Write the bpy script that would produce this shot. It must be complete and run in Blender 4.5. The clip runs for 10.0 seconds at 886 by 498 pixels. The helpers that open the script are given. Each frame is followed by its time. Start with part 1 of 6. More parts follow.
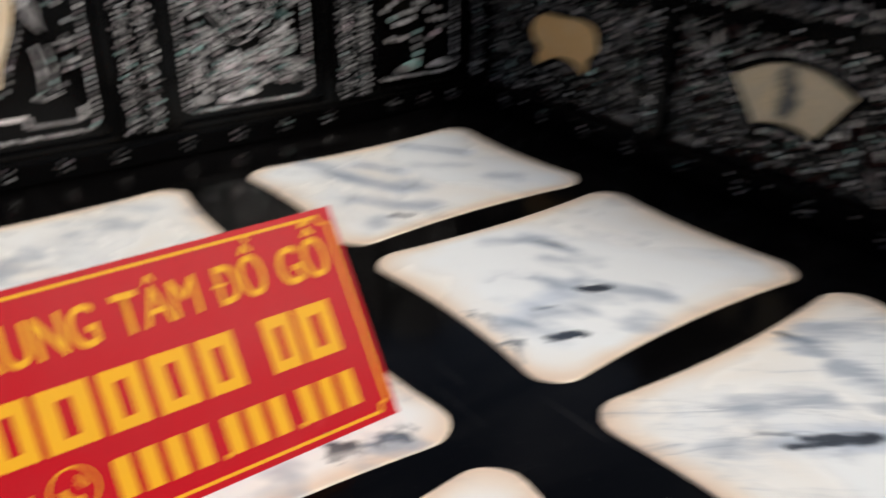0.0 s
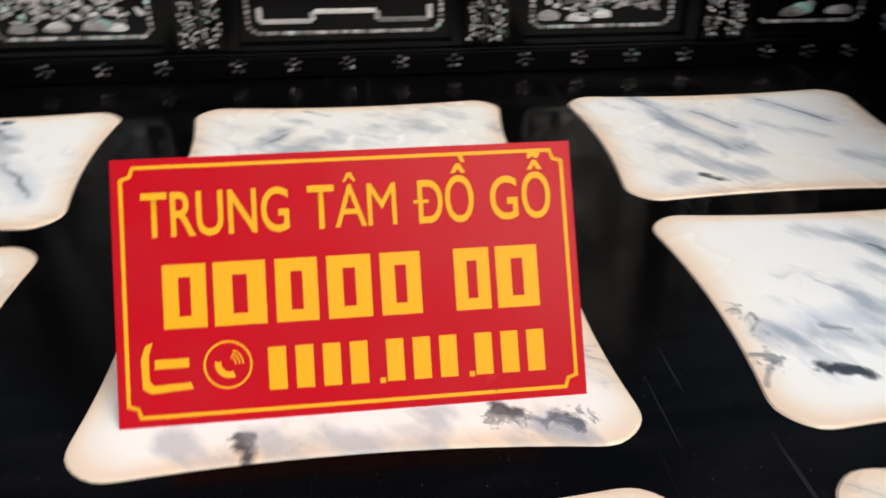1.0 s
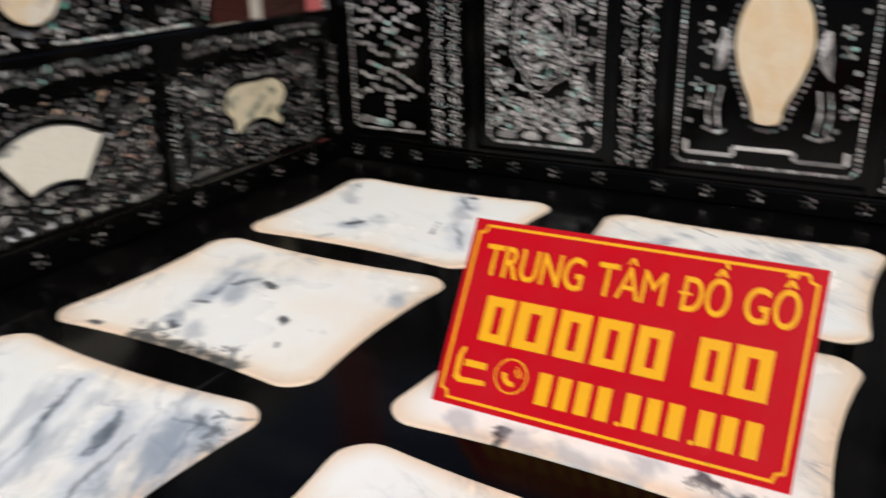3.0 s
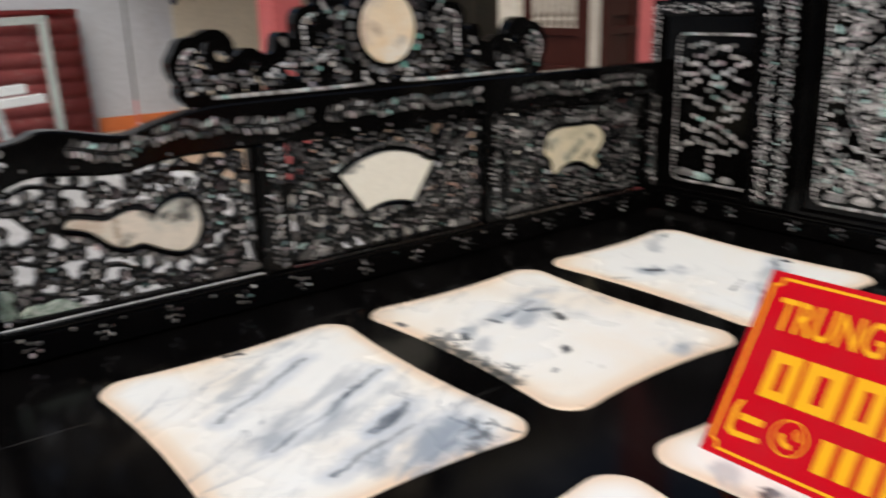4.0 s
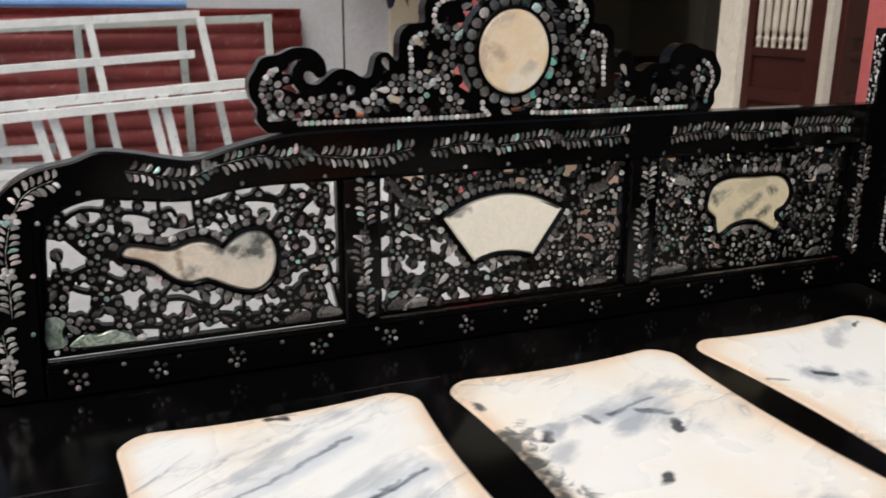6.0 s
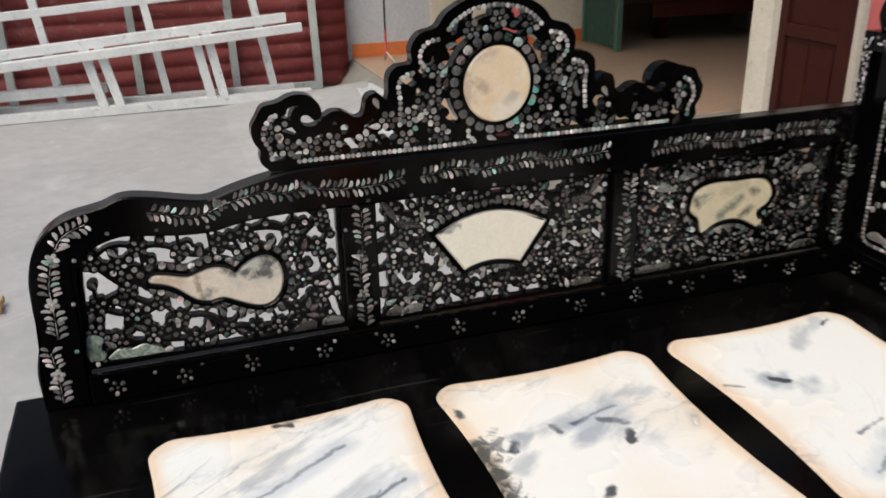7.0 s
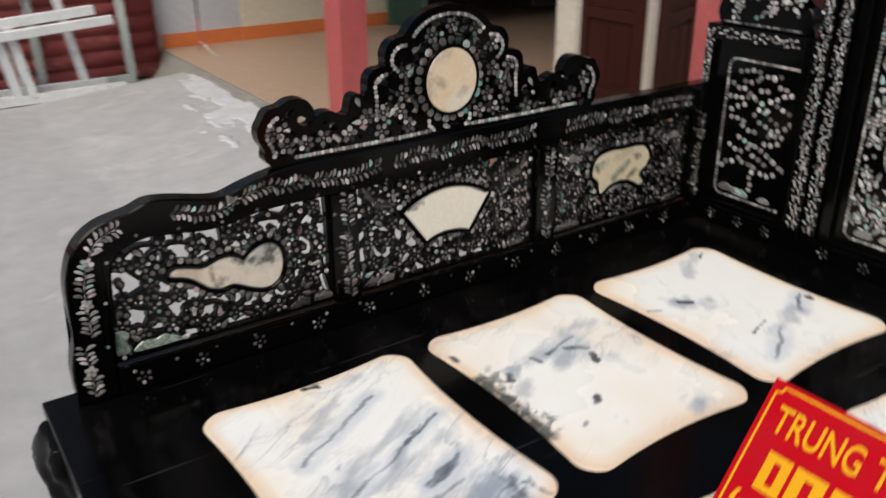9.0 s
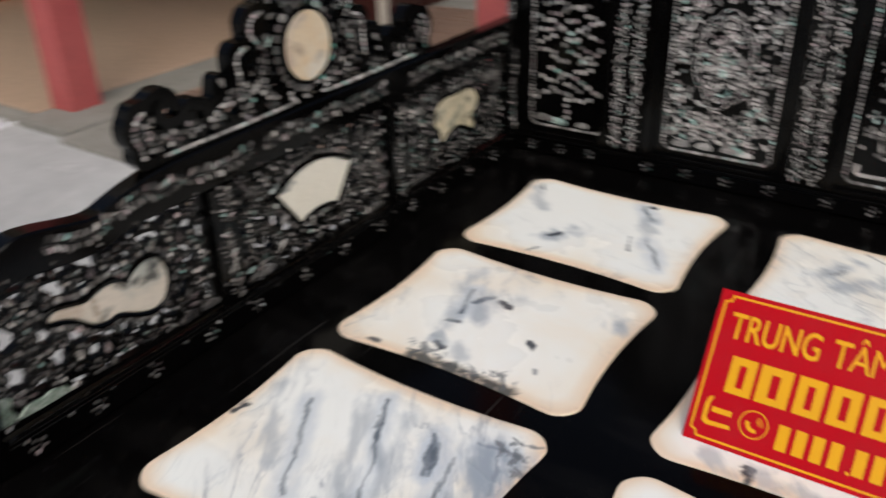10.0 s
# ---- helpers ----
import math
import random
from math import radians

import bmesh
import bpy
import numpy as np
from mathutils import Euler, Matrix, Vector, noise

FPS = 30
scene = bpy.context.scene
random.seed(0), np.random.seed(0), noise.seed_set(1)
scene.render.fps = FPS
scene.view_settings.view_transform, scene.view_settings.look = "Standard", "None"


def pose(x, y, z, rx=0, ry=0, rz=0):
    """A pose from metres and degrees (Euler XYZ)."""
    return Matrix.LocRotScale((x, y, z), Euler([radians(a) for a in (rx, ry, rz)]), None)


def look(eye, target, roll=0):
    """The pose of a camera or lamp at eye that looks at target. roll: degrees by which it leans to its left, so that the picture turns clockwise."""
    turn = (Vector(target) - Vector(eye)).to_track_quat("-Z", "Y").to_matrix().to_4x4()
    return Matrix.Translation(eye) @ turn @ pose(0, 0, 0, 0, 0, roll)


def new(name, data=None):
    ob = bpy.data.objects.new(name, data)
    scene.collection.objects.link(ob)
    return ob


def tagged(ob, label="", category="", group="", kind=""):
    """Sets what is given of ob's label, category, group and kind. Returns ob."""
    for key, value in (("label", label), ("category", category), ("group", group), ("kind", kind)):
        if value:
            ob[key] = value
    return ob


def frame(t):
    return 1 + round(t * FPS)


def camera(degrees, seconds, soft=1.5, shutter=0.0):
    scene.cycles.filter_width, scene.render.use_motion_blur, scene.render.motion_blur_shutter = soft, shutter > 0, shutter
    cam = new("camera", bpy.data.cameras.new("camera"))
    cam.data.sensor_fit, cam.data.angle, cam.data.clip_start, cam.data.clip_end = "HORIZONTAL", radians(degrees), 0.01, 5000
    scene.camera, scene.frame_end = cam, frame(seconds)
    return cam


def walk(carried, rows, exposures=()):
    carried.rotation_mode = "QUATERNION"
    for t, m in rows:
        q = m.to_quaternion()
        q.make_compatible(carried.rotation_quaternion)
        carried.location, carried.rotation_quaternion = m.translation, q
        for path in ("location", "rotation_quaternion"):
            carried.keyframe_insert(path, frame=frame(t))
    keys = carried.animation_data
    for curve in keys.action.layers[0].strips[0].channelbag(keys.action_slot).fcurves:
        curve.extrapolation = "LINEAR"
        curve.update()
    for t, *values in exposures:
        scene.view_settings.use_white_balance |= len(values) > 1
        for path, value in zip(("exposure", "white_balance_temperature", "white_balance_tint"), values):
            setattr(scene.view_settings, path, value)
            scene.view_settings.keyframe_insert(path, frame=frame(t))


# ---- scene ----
cam = camera(55.5, 10.0, 1.6, 0.8)
PATH = [
    (0, (0.788, -1.481, 1.031), (1.852, -0.028, 0.161), 0.5),
    (0.2, (0.810, -1.455, 1.027), (1.700, 0.069, 0.085), 0.14),
    (0.3, (0.823, -1.445, 1.024), (1.638, 0.109, 0.064), -0.04),
    (0.5, (0.858, -1.435, 1.014), (1.461, 0.208, 0.046), -0.4),
    (0.7, (0.906, -1.438, 0.999), (1.334, 0.256, 0.024), -0.08),
    (1, (0.978, -1.444, 0.984), (1.173, 0.275, -0.02), 0.4),
    (1.5, (1.024, -1.457, 0.99), (0.993, 0.263, -0.029), 1.3),
    (1.7, (1.031, -1.484, 0.992), (0.917, 0.240, -0.017), 1.7),
    (2, (1.055, -1.545, 1.004), (0.767, 0.205, 0.079), 2.3),
    (2.2, (1.089, -1.581, 1.025), (0.693, 0.171, 0.145), 1.7),
    (3.3, (1.27, -1.631, 1.023), (0.135, -0.122, 0.362), -2.2),
    (3.5, (1.291, -1.633, 1.026), (0.04, -0.21, 0.386), -2.4),
    (4, (1.279, -1.643, 1.002), (-0.243, -0.476, 0.435), -1.4),
    (4.5, (1.248, -1.642, 0.984), (-0.405, -0.63, 0.491), -1.5),
    (5, (1.219, -1.609, 0.985), (-0.48, -0.664, 0.514), -0.7),
    (5.5, (1.147, -1.521, 1.004), (-0.579, -0.65, 0.489), 0.3),
    (5.7, (1.154, -1.453, 0.995), (-0.611, -0.655, 0.497), 0.3),
    (6.8, (1.239, -1.282, 1.201), (-0.531, -0.706, 0.469), -1.3),
    (7, (1.271, -1.293, 1.237), (-0.482, -0.713, 0.47), -1.2),
    (7.5, (1.335, -1.334, 1.309), (-0.393, -0.722, 0.508), -0.6),
    (8, (1.358, -1.365, 1.329), (-0.352, -0.708, 0.526), -0.2),
    (8.5, (1.365, -1.433, 1.33), (-0.295, -0.658, 0.529), -0.1),
    (9, (1.328, -1.689, 1.324), (-0.187, -0.671, 0.506), -0.4),
    (9.5, (1.212, -1.85, 1.33), (-0.12, -0.639, 0.46), -1.5),
    (10, (1.028, -1.876, 1.337), (0.035, -0.418, 0.394), -1.6),
]
walk(cam, [(t, look(eye, target, roll)) for t, eye, target, roll in PATH], ((0, 0.22, 6250, 6.5), (0.5, 0.36, 6250, 6.5), (1.0, 0.42, 6250, 6.5), (2.0, 0.34, 6250, 6.5), (3.5, 0.33, 6250, 6.5), (4.5, 0.45, 6350, 6.5), (8.5, 0.43, 6350, 6.5), (9.3, 0.22, 6300, 6.5), (10, 0.1, 6250, 6.5)))

# ---- light ----
world = bpy.data.worlds.new("overcast_sky")
scene.world = world
world.use_nodes = True
wn = world.node_tree
sky = wn.nodes.new("ShaderNodeTexSky")
sky.sky_type, sky.sun_disc = "NISHITA", False
sky.sun_elevation, sky.sun_rotation = radians(51), radians(143)
sky.air_density, sky.dust_density, sky.ozone_density = 1.0, 6.0, 1.0
wn.nodes["Background"].inputs["Strength"].default_value = 0.09
wn.links.new(sky.outputs[0], wn.nodes["Background"].inputs["Color"])
sun = new("sun", bpy.data.lights.new("sun", "SUN"))
sun.data.energy, sun.data.angle, sun.data.color = 1.2, radians(50), (1.0, 0.95, 0.88)
sun.matrix_world = look((4.2, -6.4, 9.4), (0.0, -0.8, 0.5))


# ---- materials ----
def material(name, color, rough=0.5, metal=0.0, coat=0.0, spec=0.5):
    m = bpy.data.materials.new(name)
    m.use_nodes = True
    b = m.node_tree.nodes["Principled BSDF"]
    b.inputs["Base Color"].default_value = (*color, 1)
    b.inputs["Roughness"].default_value = rough
    b.inputs["Metallic"].default_value = metal
    b.inputs["Coat Weight"].default_value = coat
    b.inputs["Specular IOR Level"].default_value = spec
    return m, m.node_tree.nodes, m.node_tree.links, b


def node(nodes, kind, **values):
    n = nodes.new(kind)
    for key, value in values.items():
        n.inputs[key.replace("_", " ")].default_value = value
    return n


def coords(nodes, links, scale=(1, 1, 1), turn=(0, 0, 0), random_shift=0.0):
    """Object coordinates, turned and scaled; random_shift moves them from object to object."""
    tc = nodes.new("ShaderNodeTexCoord")
    mp = nodes.new("ShaderNodeMapping")
    mp.inputs["Scale"].default_value = scale
    mp.inputs["Rotation"].default_value = [radians(a) for a in turn]
    links.new(tc.outputs["Object"], mp.inputs["Vector"])
    if random_shift:
        info = nodes.new("ShaderNodeObjectInfo")
        mul = nodes.new("ShaderNodeMath")
        mul.operation = "MULTIPLY"
        mul.inputs[1].default_value = random_shift
        links.new(info.outputs["Random"], mul.inputs[0])
        links.new(mul.outputs[0], mp.inputs["Location"])
    return mp.outputs[0]


def ramp(nodes, links, source, *stops):
    r = nodes.new("ShaderNodeValToRGB")
    while len(r.color_ramp.elements) < len(stops):
        r.color_ramp.elements.new(0.5)
    for e, (at, c) in zip(r.color_ramp.elements, stops):
        e.position, e.color = at, (*c, 1) if len(c) == 3 else c
    links.new(source, r.inputs[0])
    return r.outputs[0]


def mix(nodes, links, fac, a, b, mode="MIX"):
    m = nodes.new("ShaderNodeMix")
    m.data_type, m.blend_type = "RGBA", mode
    for socket, value in ((m.inputs[0], fac), (m.inputs[6], a), (m.inputs[7], b)):
        if isinstance(value, (int, float)):
            socket.default_value = value
        elif isinstance(value, tuple):
            socket.default_value = (*value, 1)
        else:
            links.new(value, socket)
    return m.outputs[2]


def noise_tex(nodes, links, vec, scale, detail=4, rough=0.55, distortion=0.0):
    n = node(nodes, "ShaderNodeTexNoise", Scale=scale, Detail=detail, Roughness=rough, Distortion=distortion)
    links.new(vec, n.inputs["Vector"])
    return n.outputs["Fac"]


def bump(nodes, links, b, height, strength=0.2, distance=0.002):
    n = node(nodes, "ShaderNodeBump", Strength=strength, Distance=distance)
    links.new(height, n.inputs["Height"])
    links.new(n.outputs[0], b.inputs["Normal"])


def surface(name, c1, c2, rough=0.6, scale=4.0, fine=60.0, relief=0.25, metal=0.0, coat=0.0, spec=0.5, stain=None, shift=7.0):
    """A surface with large patches, fine grain, uneven gloss and light relief."""
    m, n, l, b = material(name, c1, rough, metal, coat, spec)
    v = coords(n, l, random_shift=shift)
    big = noise_tex(n, l, v, scale, 6, 0.6)
    small = noise_tex(n, l, v, fine, 4)
    col = mix(n, l, ramp(n, l, big, (0.3, (0, 0, 0)), (0.7, (1, 1, 1))), c1, c2)
    grain = ramp(n, l, small, (0.3, (0.9, 0.9, 0.9)), (0.7, (1.06, 1.06, 1.06)))
    col = mix(n, l, 1.0, col, grain, "MULTIPLY")
    if stain:
        spots = ramp(n, l, noise_tex(n, l, v, scale * 2.3, 8, 0.7, 0.6), (0.56, (0, 0, 0)), (0.72, (1, 1, 1)))
        col = mix(n, l, spots, col, stain)
    l.new(col, b.inputs["Base Color"])
    l.new(ramp(n, l, big, (0.2, (rough * 0.8,) * 3), (0.8, (min(1, rough * 1.2),) * 3)), b.inputs["Roughness"])
    if relief:
        bump(n, l, b, small, relief)
    return m


def lacquer_mat(name, rough, dust, spec=0.15):
    m, n, l, b = material(name, (0.008, 0.007, 0.007), rough, spec=spec)
    v = coords(n, l)
    big, small = noise_tex(n, l, v, 3.0, 5), noise_tex(n, l, v, 140.0, 3)
    col = mix(n, l, ramp(n, l, big, (0.4, (0, 0, 0)), (0.75, (dust,) * 3)), (0.0013, 0.0011, 0.0011), (0.045, 0.04, 0.036))
    l.new(mix(n, l, ramp(n, l, small, (0.62, (0, 0, 0)), (0.8, (dust,) * 3)), col, (0.1, 0.095, 0.09)), b.inputs["Base Color"])
    l.new(ramp(n, l, big, (0.25, (rough * 0.75,) * 3), (0.8, (rough * 1.5,) * 3)), b.inputs["Roughness"])
    bump(n, l, b, noise_tex(n, l, v, 9.0, 3), 0.05, 0.002)
    return m


LACQUER = lacquer_mat("black_lacquer_polished", 0.14, 0.02)
LACQUER_DULL = lacquer_mat("black_lacquer_carved", 0.24, 0.03)


def pearl_mat(name, tones, metal):
    m, n, l, b = material(name, (0.5, 0.5, 0.48), 0.27, metal, 0.15)
    geo, info = n.new("ShaderNodeNewGeometry"), n.new("ShaderNodeObjectInfo")
    add = n.new("ShaderNodeMath")
    add.operation = "ADD"
    l.new(geo.outputs["Random Per Island"], add.inputs[0])
    l.new(info.outputs["Random"], add.inputs[1])
    frac = n.new("ShaderNodeMath")
    frac.operation = "FRACT"
    l.new(add.outputs[0], frac.inputs[0])
    tone = ramp(n, l, frac.outputs[0], *((at, (k, k * 0.975, k * 0.96)) for at, k in zip((0.0, 0.35, 0.7, 0.88, 1.0), tones)))
    mul = n.new("ShaderNodeMath")
    mul.operation = "MULTIPLY"
    mul.inputs[1].default_value = 7.31
    l.new(frac.outputs[0], mul.inputs[0])
    f2 = n.new("ShaderNodeMath")
    f2.operation = "FRACT"
    l.new(mul.outputs[0], f2.inputs[0])
    tint = ramp(n, l, f2.outputs[0], (0.0, (1.0, 0.98, 0.96)), (0.72, (1.0, 0.97, 0.95)), (0.82, (1.08, 0.88, 0.92)), (0.9, (0.95, 1.02, 1.0)), (0.97, (0.75, 1.1, 1.03)), (1.0, (0.6, 1.12, 1.02)))
    shimmer = ramp(n, l, noise_tex(n, l, coords(n, l), 260.0, 2), (0.3, (0.6, 0.6, 0.6)), (0.7, (1.25, 1.25, 1.25)))
    col = mix(n, l, 1.0, mix(n, l, 1.0, tone, tint, "MULTIPLY"), shimmer, "MULTIPLY")
    l.new(col, b.inputs["Base Color"])
    bump(n, l, b, noise_tex(n, l, coords(n, l), 300.0, 2), 0.15, 0.001)
    return m


PEARL = pearl_mat("grey_mother_of_pearl", (0.07, 0.15, 0.28, 0.54, 0.98), 0.68)
PEARL_WHITE = pearl_mat("white_mother_of_pearl", (0.18, 0.38, 0.64, 0.88, 1.0), 0.45)


def seat_mat():
    """Polished lacquer with wiping marks, dust and a few pale scratches."""
    m = lacquer_mat("black_lacquer_seat", 0.12, 0.02, 0.08)
    n, l = m.node_tree.nodes, m.node_tree.links
    b = n["Principled BSDF"]
    col = b.inputs["Base Color"].links[0].from_socket
    v = coords(n, l, (46, 0.9, 1), (0, 0, 25))
    hair = ramp(n, l, noise_tex(n, l, v, 3.0, 2, 0.4), (0.72, (0, 0, 0)), (0.75, (0.07,) * 3))
    wipe = ramp(n, l, noise_tex(n, l, coords(n, l, (3, 9, 1), (0, 0, -20)), 1.4, 6, 0.6), (0.5, (0, 0, 0)), (0.78, (0.03,) * 3))
    speck = ramp(n, l, noise_tex(n, l, coords(n, l), 420.0, 2), (0.7, (0, 0, 0)), (0.76, (0.35,) * 3))
    for f, c in ((hair, (0.22, 0.21, 0.2)), (wipe, (0.16, 0.15, 0.145)), (speck, (0.28, 0.27, 0.25))):
        col = mix(n, l, f, col, c)
    l.new(col, b.inputs["Base Color"])
    return m


SEAT = seat_mat()


def abalone_mat():
    m, n, l, b = material("green_abalone", (0.2, 0.35, 0.28), 0.2, 0.0, 0.4)
    f = noise_tex(n, l, coords(n, l, random_shift=5), 55.0, 4, 0.6, 1.5)
    l.new(ramp(n, l, f, (0.3, (0.12, 0.11, 0.09)), (0.48, (0.2, 0.27, 0.21)), (0.6, (0.42, 0.45, 0.4)), (0.75, (0.4, 0.33, 0.32))), b.inputs["Base Color"])
    return m


ABALONE = abalone_mat()

IRIDESCENT = material("iridescent_shell", (0.3, 0.75, 0.62), 0.2, 0.4, 0.3)[0]


def streak_group():
    """A node group: how near a point lies to the line from A to B, 1 on it and 0 from Width on."""
    g = bpy.data.node_groups.new("streak", "ShaderNodeTree")
    for name, kind in (("Vector", "NodeSocketVector"), ("A", "NodeSocketVector"), ("B", "NodeSocketVector"), ("Width", "NodeSocketFloat")):
        g.interface.new_socket(name, in_out="INPUT", socket_type=kind)
    g.interface.new_socket("Mask", in_out="OUTPUT", socket_type="NodeSocketFloat")
    i, o = g.nodes.new("NodeGroupInput"), g.nodes.new("NodeGroupOutput")

    def vec(op, a, b):
        n = g.nodes.new("ShaderNodeVectorMath")
        n.operation = op
        for s, v in zip(n.inputs, (a, b)):
            if v is not None:
                g.links.new(v, s)
        return n

    def num(op, a, b, clamp=False):
        n = g.nodes.new("ShaderNodeMath")
        n.operation, n.use_clamp = op, clamp
        for s, v in zip(n.inputs, (a, b)):
            if isinstance(v, float):
                s.default_value = v
            else:
                g.links.new(v, s)
        return n.outputs[0]

    pa = vec("SUBTRACT", i.outputs["Vector"], i.outputs["A"]).outputs[0]
    ba = vec("SUBTRACT", i.outputs["B"], i.outputs["A"]).outputs[0]
    h = num("DIVIDE", vec("DOT_PRODUCT", pa, ba).outputs["Value"], vec("DOT_PRODUCT", ba, ba).outputs["Value"], True)
    sc = vec("SCALE", ba, None)
    g.links.new(h, sc.inputs["Scale"])
    d = vec("LENGTH", vec("SUBTRACT", pa, sc.outputs[0]).outputs[0], None).outputs["Value"]
    g.links.new(num("SUBTRACT", 1.0, num("DIVIDE", d, i.outputs["Width"]), True), o.inputs[0])
    return g


STREAK = streak_group()
STREAK_KIND = {  # width, colour, break-up, ramp from, to, most
    "K": (0.04, (0.05, 0.058, 0.058), 1.7, 0.42, 0.8, 0.93),
    "s": (0.05, (0.14, 0.155, 0.17), 2.6, 0.8, 1.3, 0.75),
    "D": (0.015, (0.045, 0.052, 0.065), 1.5, 0.32, 0.7, 0.95),
    "d": (0.0078, (0.09, 0.11, 0.14), 1.3, 0.25, 0.85, 0.92),
    "b": (0.048, (0.32, 0.37, 0.44), 2.2, 0.35, 1.15, 0.75),
    "g": (0.036, (0.4, 0.44, 0.49), 2.2, 0.4, 1.15, 0.65),
    "h": (0.036, (0.5, 0.56, 0.65), 1.2, 0.1, 0.9, 0.6),
}


def marble_mat(name, warm, vein, turn, seed, streak, marks, rich=0.0):
    """Polished marble: cream towards the rim, cool white within, soft veins along one way, and its own darker marks."""
    cool, cream = (0.92, 0.925, 0.905), (0.91, 0.82, 0.7)
    m, n, l, b = material(name, cool, 0.28, 0.0, 0.1)
    obj = coords(n, l)

    def math_node(op, a, c, clamp=False):
        k = n.new("ShaderNodeMath")
        k.operation, k.use_clamp = op, clamp
        for s, v in zip(k.inputs, (a, c)):
            if isinstance(v, float):
                s.default_value = v
            else:
                l.new(v, s)
        return k.outputs[0]

    def vec_node(op, a, c):
        k = n.new("ShaderNodeVectorMath")
        k.operation = op
        l.new(a, k.inputs[0])
        k.inputs[1].default_value = c
        return k

    def bend(scale, amount, source):
        w = node(n, "ShaderNodeTexNoise", Scale=scale, Detail=5.0, Roughness=0.6)
        l.new(obj, w.inputs["Vector"])
        k = vec_node("MULTIPLY_ADD", vec_node("SUBTRACT", w.outputs["Color"], (0.5, 0.5, 0.5)).outputs[0], (amount, amount, 0.0))
        l.new(source, k.inputs[2])
        return k.outputs[0]

    bent = bend(80.0, 0.005, bend(12.0, 0.04, obj))
    off = vec_node("ADD", coords(n, l, (1, 1, 1), (0, 0, turn)), (seed * 1.7, seed * 0.9, seed * 2.3)).outputs[0]
    along = vec_node("MULTIPLY", off, (*streak, 4)).outputs[0]
    cloud = noise_tex(n, l, off, 5.0, 4, 0.5, 0.4)
    patch = ramp(n, l, noise_tex(n, l, off, 4.2, 3, 0.5, 0.6), (0.42 - 0.22 * rich, (0, 0, 0)), (0.6 - 0.22 * rich, (1, 1, 1)))
    soft = noise_tex(n, l, along, 1.3, 4, 0.45, 0.4)
    fine = noise_tex(n, l, along, 1.8, 6, 0.5, 0.7)
    rag = noise_tex(n, l, along, 5.0, 5, 0.5, 0.3)
    clot = noise_tex(n, l, off, 34.0, 7, 0.66, 0.8)
    rim = n.new("ShaderNodeAttribute")
    rim.attribute_name = "rim"
    edge = rim.outputs["Fac"]
    warmth = math_node("ADD", math_node("MULTIPLY", edge, 0.5), cloud)
    col = mix(n, l, ramp(n, l, warmth, (0.47, (0, 0, 0)), (0.84, (1, 1, 1))), cool, cream)
    haze = math_node("MULTIPLY", ramp(n, l, soft, (0.52, (0, 0, 0)), (0.78, (0.3,) * 3)), patch)
    col = mix(n, l, haze, col, vein)
    # veins with one sharp side and one that fades out
    for field, reach, tone, most in ((fine, 0.05, (0.28, 0.31, 0.36), 0.7), (noise_tex(n, l, along, 4.0, 6, 0.55, 0.8), 0.04, (0.46, 0.49, 0.53), 0.4)):
        line = ramp(n, l, field, (0.492, (0, 0, 0)), (0.502, (most,) * 3), (0.514, (most * 0.4,) * 3), (0.503 + reach, (0, 0, 0)))
        near = ramp(n, l, soft, (0.45 - 0.2 * rich, (0, 0, 0)), (0.62 - 0.2 * rich, (1, 1, 1)))
        col = mix(n, l, math_node("MULTIPLY", math_node("MULTIPLY", line, near), patch), col, tone)
    wobbled = math_node("MULTIPLY", edge, math_node("ADD", math_node("MULTIPLY", cloud, 1.3), 0.35))
    col = mix(n, l, ramp(n, l, wobbled, (0.28, (0, 0, 0)), (1.0, (0.75,) * 3)), col, warm, "MULTIPLY")
    halos = [(*q[:4], "h") for q in marks if q[4] in "dD" and math.dist(q[:2], q[2:4]) > 0.06]
    for x0, y0, x1, y1, kind in halos + list(marks):
        width, tone, rough, lo, hi, most = STREAK_KIND[kind]
        s = n.new("ShaderNodeGroup")
        s.node_tree = STREAK
        s.inputs["A"].default_value, s.inputs["B"].default_value, s.inputs["Width"].default_value = (x0, y0, 0), (x1, y1, 0.0001), width
        l.new(bent, s.inputs["Vector"])
        broken = rag if kind in "bghd" else clot
        a = math_node("ADD", math_node("MULTIPLY", math_node("SUBTRACT", broken, 0.5), rough), s.outputs[0])
        fade = ramp(n, l, s.outputs[0], (0.0, (0, 0, 0)), (0.45 if kind in "bgh" else 0.2, (1, 1, 1)))
        f = math_node("MULTIPLY", ramp(n, l, a, (lo, (0, 0, 0)), (hi, (most,) * 3)), fade)
        col = mix(n, l, f, col, tone)
    l.new(col, b.inputs["Base Color"])
    l.new(ramp(n, l, cloud, (0.3, (0.2,) * 3), (0.7, (0.32,) * 3)), b.inputs["Roughness"])
    return m


CONCRETE = surface("worn_concrete", (0.365, 0.363, 0.37), (0.45, 0.447, 0.452), 0.65, 1.5, 9.0, 0.06, stain=(0.51, 0.51, 0.515), shift=0.0)
KERB_MAT = surface("rough_cement", (0.2, 0.188, 0.168), (0.28, 0.265, 0.24), 0.85, 5.0, 70.0, 0.5, stain=(0.15, 0.14, 0.125))
PORCH_TILE = surface("mottled_pink_tile", (0.25, 0.16, 0.12), (0.21, 0.15, 0.12), 0.3, 9.0, 40.0, 0.05, stain=(0.3, 0.17, 0.11))
TILE = surface("beige_glazed_tile", (0.42, 0.3, 0.215), (0.47, 0.34, 0.25), 0.4, 2.0, 30.0, 0.0)
